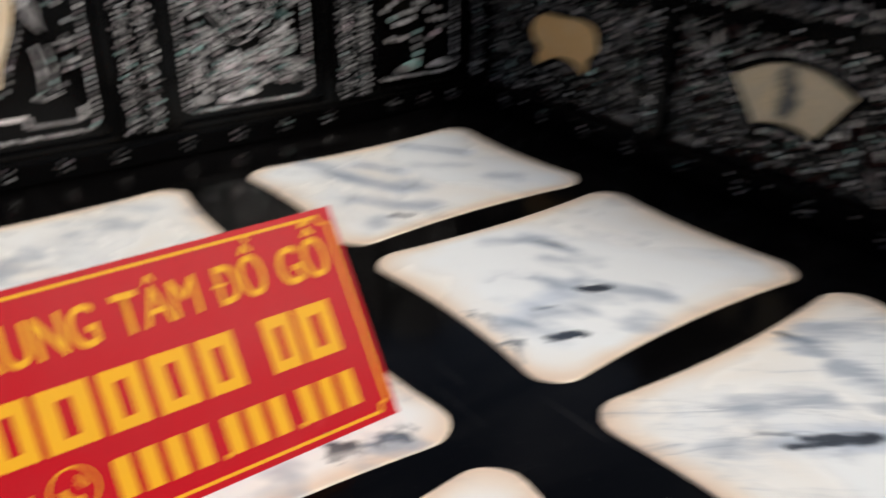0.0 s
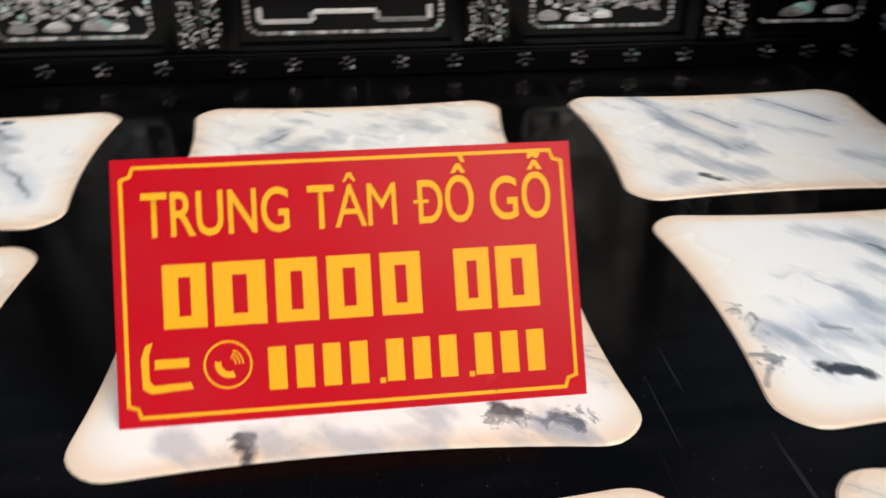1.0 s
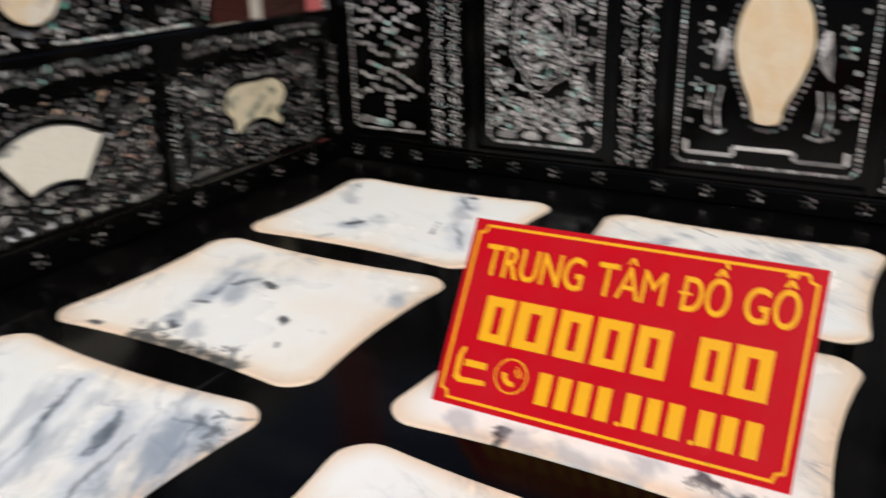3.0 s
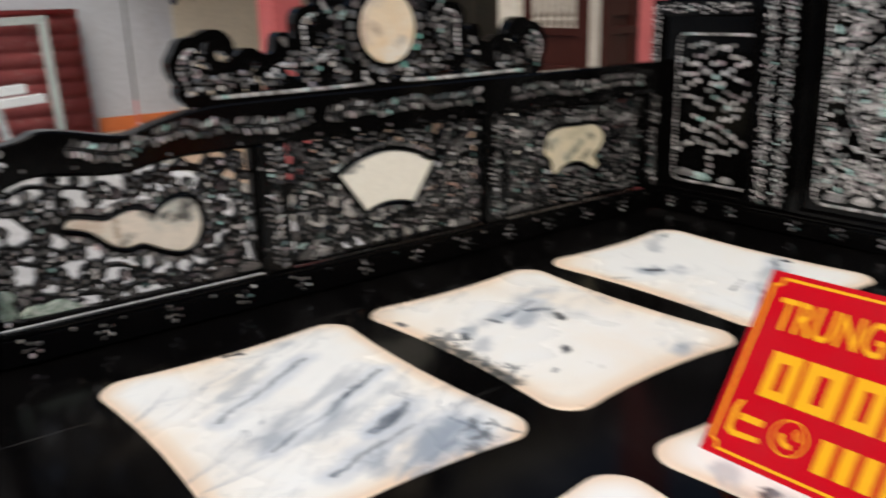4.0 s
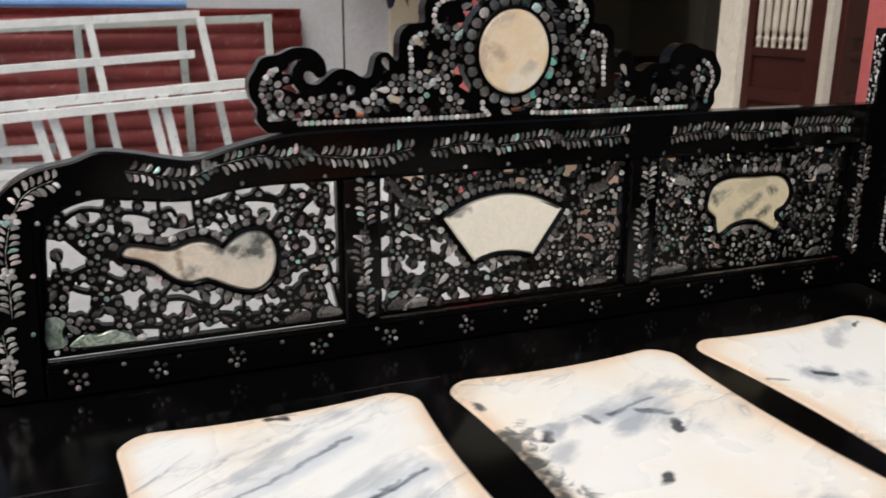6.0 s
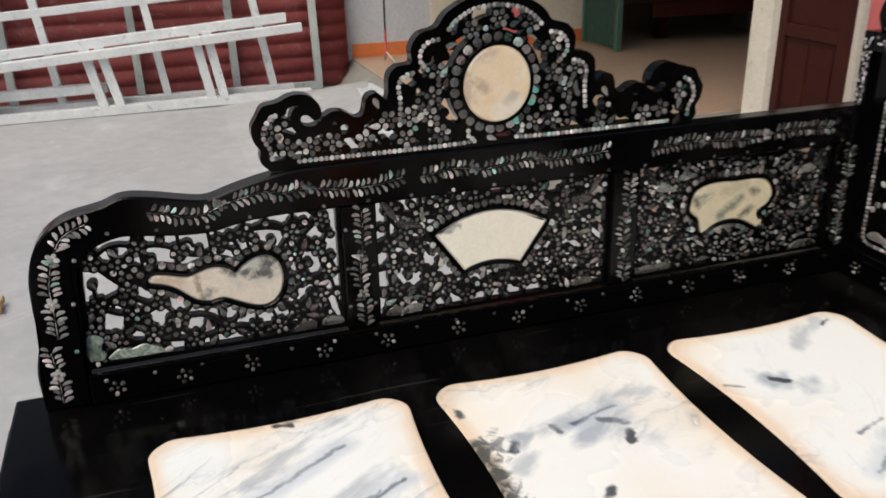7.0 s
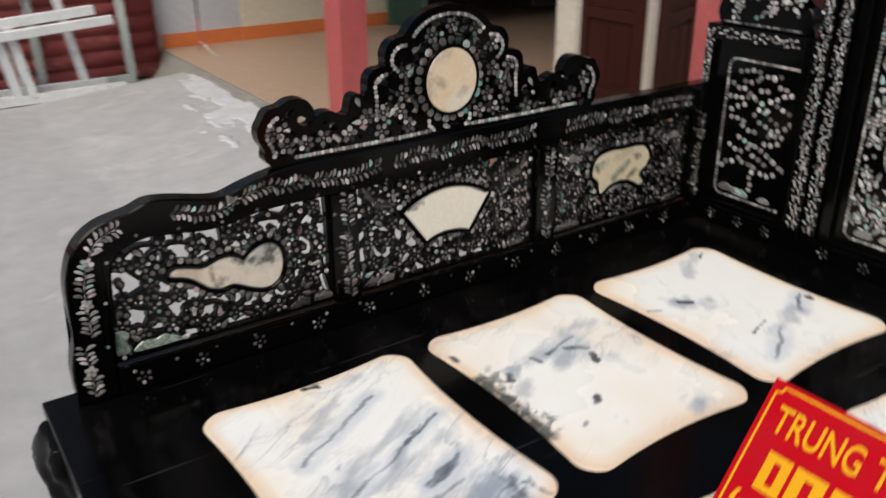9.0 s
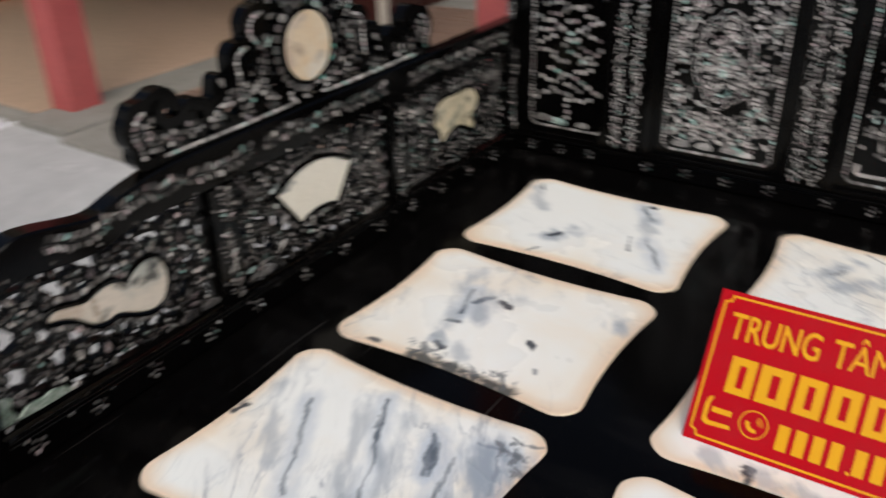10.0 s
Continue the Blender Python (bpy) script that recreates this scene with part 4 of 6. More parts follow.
on_bed("seat_board", box_mesh((-0.06, -1.587, 0.462), (2.004, 0.06, 0.5), 0.005), SEAT)
for lo, hi in (((-0.02, -1.555, 0.385), (1.964, -1.53, 0.462)), ((-0.02, -1.53, 0.385), (0.005, 0.03, 0.462)), ((1.939, -1.53, 0.385), (1.964, 0.03, 0.462)), ((-0.02, 0.03, 0.385), (1.964, 0.05, 0.462))):
    on_bed("apron", box_mesh(lo, hi, 0.004), LACQUER_DULL, "carved apron")
for x, y in ((0.0, -1.53), (1.944, -1.53), (0.0, 0.0), (1.944, 0.0)):
    bm = bmesh.new()
    prof = [(0.0, 0.055, 0.0), (0.03, 0.075, 0.012), (0.07, 0.062, 0.01), (0.13, 0.05, -0.004), (0.2, 0.052, -0.012), (0.28, 0.068, 0.0), (0.36, 0.088, 0.018), (0.42, 0.094, 0.022), (0.462, 0.085, 0.012)]
    ox, oy = (-1 if x < 1 else 1), (-1 if y < -1 else 1)
    rows = spline(prof, 5)
    prev = None
    for z, w, push in rows:
        ring = []
        for k in range(40):
            a = 2 * math.pi * k / 40
            carve = 0.006 * math.sin(5 * a + z * 40) + 0.005 * abs(math.sin(z * 62 + 2 * math.sin(3 * a)))
            q = w / 1.6 + carve
            ring.append(bm.verts.new((x + ox * push + q * math.copysign(abs(math.cos(a)) ** 0.6, math.cos(a)), y + oy * push + q * math.copysign(abs(math.sin(a)) ** 0.6, math.sin(a)), z)))
        if prev:
            for k in range(40):
                bm.faces.new((prev[k], prev[(k + 1) % 40], ring[(k + 1) % 40], ring[k])).smooth = True
        else:
            bm.faces.new(ring[::-1])
        prev = ring
    bm.faces.new(prev)
    on_bed("leg", bm, LACQUER_DULL, "carved curving leg")

WARM = (0.87, 0.71, 0.59)
VEIN, HAZE = (0.45, 0.48, 0.51), (0.52, 0.55, 0.58)
slabs = {
    (0, 0): marble_mat("marble_long_blue_veins", WARM, VEIN, 58, 2.0, (2.6, 8.5), (
        (-0.132, 0.077, -0.033, -0.099, "d"), (-0.219, 0.009, -0.215, 0.03, "d"), (0.078, 0.111, 0.114, 0.032, "d"), (0.147, 0.121, 0.23, 0.114, "b"), (-0.017, 0.096, -0.005, 0.079, "d"),
        (0.176, 0.077, 0.183, -0.002, "b"), (0.023, 0.035, 0.051, -0.068, "g"), (0.198, 0.154, 0.227, 0.165, "d"), (0.094, 0.09, 0.122, 0.036, "d"), (0.1, 0.08, 0.115, 0.045, "d"), (-0.215, -0.005, -0.208, 0.012, "D"), (-0.205, 0.078, -0.095, -0.064, "g"), (0.17, 0.1, 0.2, 0.03, "g"), (0.15, 0.13, 0.22, 0.13, "d"), (0.19, 0.11, 0.21, 0.05, "d"), (-0.06, 0.13, 0.05, -0.09, "g"), (0.02, 0.12, 0.09, -0.04, "g"), (0.13, 0.08, 0.17, -0.06, "d"), (-0.03, 0.14, 0.08, -0.08, "d"), (0.16, 0.13, 0.23, 0.03, "b"), (0.19, 0.15, 0.235, 0.1, "s")), 0.25),
    (0, 1): marble_mat("marble_dark_blotches", WARM, HAZE, 62, 6.3, (3.0, 7.0), (
        (-0.06, -0.17, 0.03, -0.172, "K"), (0.06, -0.175, 0.12, -0.176, "K"), (0.04, -0.16, 0.11, -0.155, "s"), (-0.09, -0.145, -0.02, -0.15, "s"), (-0.055, -0.118, -0.04, -0.13, "D"), (-0.072, -0.053, -0.058, -0.045, "D"), (-0.06, 0.026, -0.045, 0.05, "D"), (-0.022, 0.05, -0.003, 0.043, "D"), (0.09, -0.04, 0.1, -0.047, "D"),
        (-0.122, 0.13, -0.102, 0.0, "g"), (-0.092, 0.02, -0.062, -0.1, "g"), (-0.05, 0.05, -0.034, -0.02, "b"), (-0.085, 0.06, -0.07, -0.02, "d"), (-0.06, -0.1, 0.0, -0.14, "g"), (0.133, -0.104, 0.138, -0.112, "d"), (0.195, 0.09, 0.205, 0.08, "b"), (-0.158, -0.178, -0.148, -0.176, "D"))),
    (0, 2): marble_mat("marble_pale_clouded", WARM, (0.64, 0.67, 0.71), 30, 9.1, (3.0, 6.0), (
        (-0.076, -0.089, -0.04, -0.046, "b"), (-0.07, -0.08, -0.055, -0.065, "D"), (0.048, 0.155, 0.092, 0.084, "d"), (0.085, 0.084, 0.121, -0.004, "g"), (0.122, -0.004, 0.18, -0.106, "d"), (0.082, -0.007, 0.102, -0.059, "d"), (0.068, 0.156, 0.076, 0.158, "D"), (-0.217, 0.116, -0.144, 0.028, "g"), (-0.2, 0.15, -0.19, 0.12, "d"), (-0.079, -0.167, -0.069, -0.14, "d"))),
    (1, 0): marble_mat("marble_warm_grey", WARM, VEIN, 40, 12.2, (3.0, 7.0), ((-0.029, 0.182, -0.013, 0.15, "D"), (-0.007, 0.17, 0.05, 0.16, "g"))),
    (1, 1): marble_mat("marble_speckled", WARM, HAZE, 50, 15.7, (3.0, 7.0), (
        (-0.097, -0.154, -0.088, -0.188, "D"), (-0.076, -0.148, -0.058, -0.185, "g"), (0.056, -0.139, 0.056, -0.186, "g"), (0.114, -0.136, 0.131, -0.142, "D"), (0.128, -0.148, 0.149, -0.154, "d"), (0.164, -0.15, 0.178, -0.161, "D"), (0.148, -0.171, 0.174, -0.183, "b"), (0.116, -0.145, 0.177, -0.163, "s"), (-0.043, -0.157, 0.006, -0.175, "g"), (-0.15, -0.155, -0.115, -0.181, "g"))),
    (1, 2): marble_mat("marble_brushed_blue", WARM, HAZE, 40, 18.4, (2.4, 8.0), (
        (-0.127, 0.03, -0.084, 0.105, "b"), (-0.071, 0.16, -0.032, 0.139, "d"), (-0.116, 0.046, -0.089, 0.07, "d"), (0.038, 0.139, 0.1, 0.096, "g"), (0.129, 0.172, 0.181, 0.126, "g"), (-0.1, 0.0, -0.03, 0.06, "b"), (0.04, 0.091, 0.125, 0.064, "g")), 0.15),
    (2, 0): marble_mat("marble_ink_stroke", WARM, VEIN, 35, 21.9, (2.4, 9.0), ((-0.17, 0.08, -0.1, 0.03, "g"), (-0.1, 0.1, -0.02, 0.06, "b"), (0.02, 0.02, 0.12, -0.06, "g"), (0.1, 0.16, 0.18, 0.1, "b"), (-0.114, 0.04, -0.026, -0.006, "D"), (-0.09, 0.04, -0.03, 0.0, "D"), (0.065, 0.171, 0.072, 0.138, "D"), (0.065, 0.14, 0.057, 0.034, "b"), (-0.12, 0.071, -0.092, 0.051, "d"))),
    (2, 1): marble_mat("marble_ink_specks", WARM, HAZE, 62, 24.5, (2.6, 8.0), (
        (-0.168, -0.052, -0.059, -0.03, "h"), (-0.024, -0.063, 0.017, -0.114, "b"), (-0.006, 0.113, 0.018, 0.059, "b"), (0.001, 0.099, 0.018, 0.064, "d"), (-0.065, 0.142, -0.017, 0.111, "g"), (-0.065, -0.007, -0.038, -0.028, "b"), (-0.138, -0.051, -0.115, -0.061, "d"), (-0.181, -0.059, -0.159, -0.107, "b"), (-0.15, -0.07, -0.09, -0.08, "b"),
        (-0.202, -0.02, -0.214, -0.097, "s"), (-0.061, -0.15, -0.044, -0.167, "b"), (-0.02, 0.05, 0.016, -0.009, "g"), (-0.214, -0.097, -0.232, -0.131, "d"), (-0.052, -0.041, -0.02, -0.061, "D"), (-0.048, -0.046, -0.026, -0.056, "D"), (-0.168, -0.112, -0.13, -0.131, "D"), (-0.16, -0.118, -0.134, -0.129, "D"))),
    (2, 2): marble_mat("marble_diagonal_haze", WARM, HAZE, 62, 27.3, (2.2, 8.0), (
        (-0.13, 0.184, -0.054, -0.039, "d"), (-0.13, 0.184, -0.104, 0.057, "g"), (0.077, 0.15, 0.148, 0.045, "d"), (-0.143, -0.04, -0.06, -0.118, "b"), (-0.122, -0.127, -0.101, -0.139, "D"), (-0.171, -0.149, -0.15, -0.127, "g"), (0.112, -0.072, 0.151, -0.106, "g"), (-0.048, 0.107, -0.011, 0.036, "d"), (0.037, 0.045, 0.11, -0.013, "g"), (-0.1, 0.05, -0.02, -0.05, "b")), 0.15),
}
for i, x in enumerate((0.382, 0.972, 1.564)):
    for j, (y0, y1) in enumerate(((-1.388, -0.992), (-0.950, -0.562), (-0.523, -0.138))):
        part("marble_slab", slab_mesh(0.482, y1 - y0), slabs[i, j], bed, at=Matrix.Translation((x + B[0], (y0 + y1) / 2 + B[1], 0.5)))


# ---- back screen ----
def mosaic(width, length, seed):
    """A dense strip of small shell chips along +z, centred on y = 0."""
    def make():
        r = random.Random(seed)
        chips = []
        across = max(2, round(width / 0.0088))
        for k in range(int(length / 0.0078)):
            for c in range(across):
                if r.random() < 0.1:
                    continue
                y = (c + 0.5 - across / 2) * width / across + r.uniform(-0.0016, 0.0016)
                chips.append(drop_shape(y, 0.004 + k * 0.0078 + r.uniform(-0.002, 0.002) + 0.003 * (c % 2), r.uniform(0.0065, 0.0105), r.uniform(0.0046, 0.0066), 1.57 + r.uniform(-1.1, 1.1)))
        return inlay_mesh("garland_inlay", chips, tilt=0.16, seed=seed, mat=PEARL_WHITE)
    return shared(("mosaic", width, round(length, 3), seed), make)


def back_screen():
    top = thing("back_screen", "tall black lacquered back screen inlaid with mother-of-pearl", "carved screen", at=(0, 0, 0))
    top.rotation_euler = (0, 0, radians(-90))
    r = random.Random(31)
    base = part("base_rail", box_mesh((-0.05, -0.03, 0.503), (0.004, 1.974, 0.5425), 0.003), LACQUER, top)
    part("moulding", box_mesh((-0.05, -0.03, 0.5425), (0.0075, 1.974, 0.5495), 0.0025), LACQUER, top)
    XC = 0.972
    for y in (0.05, 0.13, 0.21, 0.365, 0.464, 0.56, 0.659, 0.785, 0.879, XC):
        for yy in {y, 2 * XC - y}:
            put(SMALL_FLOWERS, base, 0.0045, yy, 0.5265, r)
    spans = [(-0.034, 0.256, 0.99, "narrow"), (0.343, 0.69, 1.24, "wide"), (0.765, 1.179, 1.4, "centre"), (1.254, 1.601, 1.24, "wide"), (1.688, 1.978, 0.99, "narrow")]
    borders = {"narrow": 0.034, "wide": 0.053, "centre": 0.041}
    for n, (a, b, h, kind) in enumerate(spans):
        inset = 0.026
        # frame of the section
        for lo, hi in (((-0.046, a, 0.5495), (0.0, a + inset, h)), ((-0.046, b - inset, 0.5495), (0.0, b, h))):
            st = part("stile", box_mesh(lo, hi, 0.003), LACQUER, top)
            outer = (n == 0 and lo[1] < 0) or (n == 4 and hi[1] > 1.95)
            if outer:
                part("garland_inlay", mosaic(0.018, h - 0.57, 1), None, st, at=Matrix.Translation((0.0005, (lo[1] + hi[1]) / 2, 0.56)))
        tr = part("top_rail", box_mesh((-0.046, a + inset, h - 0.036), (-0.0005, b - inset, h), 0.003), LACQUER, top)
        part("garland_inlay", mosaic(0.022, b - a - 2 * inset - 0.012, 2), None, tr, at=Matrix.Translation((0.0, b - inset - 0.006, h - 0.018)) @ Matrix.Rotation(radians(90), 4, "X"))
        part("panel_rail", box_mesh((-0.046, a + inset, 0.5495), (-0.0005, b - inset, 0.56), 0.002), LACQUER, top)
        board = part("panel", box_mesh((-0.04, a + inset, 0.56), (-0.014, b - inset, h - 0.036)), LACQUER, top)
        # string of beads
        e = 0.075 if kind == "narrow" else 0.062
        y0, y1 = (0.036, 0.232) if n == 0 else (2 * XC - 0.232, 2 * XC - 0.036) if n == 4 else (a + 0.052, b - 0.044) if n == 1 else (a + 0.044, b - 0.052) if n == 3 else (a + 0.042, b - 0.042)
        z0, z1 = 0.577, h - e
        c = 0.012
        ring = np.array([(y0 + c, z0), (y1 - c, z0), (y1, z0 + c), (y1, z1 - c), (y1 - c, z1), (y0 + c, z1), (y0, z1 - c), (y0, z0 + c), (y0 + c, z0)])
        part("beading", pearl_row(ring, 0.0092, 0.0084, PEARL_WHITE), None, board, at=Matrix.Translation((-0.0136, 0, 0)))
        face = -0.0136
        # ground line of rocks
        for _ in range(5 if kind != "centre" else 0):
            y, z = r.uniform(y0 + 0.025, y1 - 0.025), z0 + r.uniform(0.012, 0.022)
            me = inlay_mesh("rock_inlay", [spline([(-0.018, -0.006), (0.016, -0.007), (0.02, 0.003), (0.004, 0.011), (-0.012, 0.006)], 2, True) * r.uniform(0.7, 1.2)], seed=r.randrange(999), mat=PEARL_WHITE)
            part("rock_inlay", me, None, board, at=Matrix.Translation((face, y, z)))
        if kind == "narrow":
            # chains of round petals over a short stem
            for k in range(5):
                put(WIDE_DOTS, board, face, (y0 + y1) / 2 + r.uniform(-0.004, 0.004), z0 + 0.03 + 0.0155 * k, r)
            centres = []
            for _ in range(1500):
                y, z = r.uniform(y0 + 0.03, y1 - 0.03), r.uniform(z0 + 0.075, z1 - 0.016)
                if all(abs(y - p) > 0.05 or abs(z - q) > 0.0185 for p, q in centres):
                    centres.append((y, z))
            for y, z in centres:
                count, tip, bow = r.choice((3, 3, 4, 4)), r.uniform(-0.6, 0.6), r.uniform(-9, 9)
                for k in range(count):
                    d = (k - (count - 1) / 2) * 0.0172
                    at = (min(max(y + d, y0 + 0.012), y1 - 0.012), min(z + tip * d + bow * d * d, z1 - 0.01))
                    put(WIDE_DOTS, board, face, at[0], at[1] + r.uniform(-0.0035, 0.0035), r)
        elif kind == "wide":
            # crowded blossom and leaves round a scalloped double ribbon
            cy, cz = (y0 + y1) / 2 - 0.004, 0.805
            t = np.linspace(0, 2 * math.pi, 120)
            lobes = 1 + 0.13 * np.abs(np.sin(3 * t + 0.5)) - 0.06 * np.cos(2 * t)
            shape = np.stack([cy + 0.064 * lobes * np.cos(t), cz + 0.096 * lobes * np.sin(t)], 1)
            got = []
            for _ in range(2600):
                y, z = r.uniform(y0 + 0.013, y1 - 0.013), r.uniform(z0 + 0.03, min(z1 - 0.014, 1.12))
                near = np.hypot(*(shape - (y, z)).T).min()
                if near > 0.0165 and all((y - p) ** 2 + (z - q) ** 2 > (0.0128 if near > 0.03 else 0.0165) ** 2 for p, q in got):
                    got.append((y, z))
            for y, z in got[:300]:
                pick = r.random()
                if pick < 0.08:
                    continue
                put(WHITE_FLOWERS if pick < 0.45 else WHITE_DOTS if pick < 0.72 else WHITE_LEAVES, board, face, y, z, r)
            for q, size in enumerate((1.0, 0.86)):
                loop = (shape - (cy, cz)) * size + (cy, cz)
                ribbon = [bar_shape(p, w, 0.0042) for p, w in zip(loop, loop[1:])]
                part("cartouche_inlay", inlay_mesh("cartouche_inlay", ribbon, tilt=0.05, seed=q, mat=PEARL_WHITE), None, board, at=Matrix.Translation((face + 0.0004, 0, 0)))
            for k in range(6):
                a0 = k * math.pi / 3 + 0.5
                leaf = drop_shape(cy + 0.004 * math.cos(a0), cz - 0.01 + 0.004 * math.sin(a0), 0.026, 0.014, a0)
                part("petal_inlay", inlay_mesh("petal_inlay", [leaf], seed=k, mat=PEARL_WHITE), None, board, at=Matrix.Translation((face + 0.0006, 0, 0)))
            for q in range(22):
                y, z, k = r.uniform(y0 + 0.03, y1 - 0.03), r.choice((r.uniform(z0 + 0.04, 0.68), r.uniform(0.93, 1.05))), r.uniform(0, 6.28)
                t = np.linspace(0, r.uniform(2.2, 4.6), 10)
                arc = np.stack([y + 0.018 * np.cos(t + k), z + 0.018 * np.sin(t + k)], 1)
                part("curl_inlay", inlay_mesh("curl_inlay", [bar_shape(p, w, 0.0035) for p, w in zip(arc, arc[1:])], seed=q, mat=PEARL_WHITE), None, board, at=Matrix.Translation((face + 0.0002 * (q % 4), 0, 0)))
        else:
            # a stone vase between two long-legged birds, over a low stand
            m = (y0 + y1) / 2
            vase = spline([(m - 0.022, 0.663), (m + 0.022, 0.663), (m + 0.034, 0.70), (m + 0.058, 0.755), (m + 0.07, 0.82), (m + 0.05, 0.89), (m, 0.915), (m - 0.05, 0.89), (m - 0.07, 0.82), (m - 0.058, 0.755), (m - 0.034, 0.70)], 4, True)
            stone("stone_plaque", vase, STONES_WEST[3], board, -0.02, -0.008, "vase-shaped peach stone plaque")
            bead(board, vase, -0.0115, 0.003)
            scallops(board, vase, face, 0.012, 0.01)
            stand = [(m - 0.145, 0.622), (m - 0.145, 0.597), (m - 0.055, 0.597), (m - 0.055, 0.613), (m + 0.055, 0.613), (m + 0.055, 0.597), (m + 0.145, 0.597), (m + 0.145, 0.622)]
            part("stand_inlay", inlay_mesh("stand_inlay", [bar_shape(p, q, 0.009) for p, q in zip(stand, stand[1:])], tilt=0.0, seed=77, mat=PEARL_WHITE), None, board, at=Matrix.Translation((face, 0, 0)))
            for s in (1, -1):
                y = m + s * 0.085
                legs = []
                for d in (0.0, 0.018):
                    leg = spline([(y + s * d, 0.73), (y + s * (d + 0.006), 0.69), (y + s * (d + 0.001), 0.65)], 5)
                    legs += [bar_shape(p, q, 0.006) for p, q in zip(leg, leg[1:])]
                foot = spline([(y - s * 0.012, 0.647), (y + s * 0.006, 0.64), (y + s * 0.03, 0.648)], 4)
                legs += [bar_shape(p, q, 0.008) for p, q in zip(foot, foot[1:])]
                legs += [drop_shape(y + s * 0.02 * math.cos(a), 0.745 + 0.012 * k, 0.05, 0.016, 1.57 + s * (0.5 - 0.25 * k)) for k, a in enumerate((0.0, 0.6, 1.2, 1.9, 2.6))]
                part("bird_inlay", inlay_mesh("bird_inlay", legs, seed=5 + s, mat=PEARL_WHITE), None, board, at=Matrix.Translation((face, 0, 0)))
                for q in range(8):
                    put(WHITE_FLOWERS if q % 3 else WHITE_DOTS, board, face, m + s * r.uniform(0.115, 0.15), 0.66 + 0.035 * q, r)
        # crest
        if kind == "narrow":
            outline = spline([(a + 0.03, h), (a + 0.018, h + 0.03), (a + 0.03, h + 0.06), (a + 0.06, h + 0.055), (a + 0.07, h + 0.09), (a + 0.11, h + 0.1), (a + 0.145, h + 0.13), (a + 0.18, h + 0.1), (a + 0.22, h + 0.09), (a + 0.23, h + 0.055), (a + 0.26, h + 0.06), (b - 0.016, h + 0.03), (b - 0.03, h)], 4)
            bm = bmesh.new()
            prism(bm, outline, -0.04, -0.008, 0.003)
            crown = part("crest", bm, LACQUER, top)
            part("beading", pearl_row(np.array([(a + 0.04, h + 0.008), (b - 0.04, h + 0.008)])), None, crown, at=Matrix.Translation((-0.0076, 0, 0)))
            for _ in range(26):
                y, z = r.uniform(a + 0.045, b - 0.045), h + r.uniform(0.024, 0.085)
                put(WHITE_FLOWERS if r.random() < 0.4 else WHITE_DOTS if r.random() < 0.6 else WHITE_LEAVES, crown, -0.0074, y, z, r)
    # paired columns between the sections
    for y in (0.262, 0.304, 0.694, 0.732):
        for yy in (y, 2 * XC - y - 0.034):
            h = 1.14 if 0.2 < min(yy, 2 * XC - yy) < 0.5 else 1.36
            col = part("column", box_mesh((-0.046, yy, 0.5495), (0.006, yy + 0.034, h), 0.006), LACQUER, top)
            part("garland_inlay", mosaic(0.024, h - 0.58, 3 + int(yy * 1000) % 3), None, col, at=Matrix.Translation((0.0065, yy + 0.017, 0.556)))
    return top


back_screen()


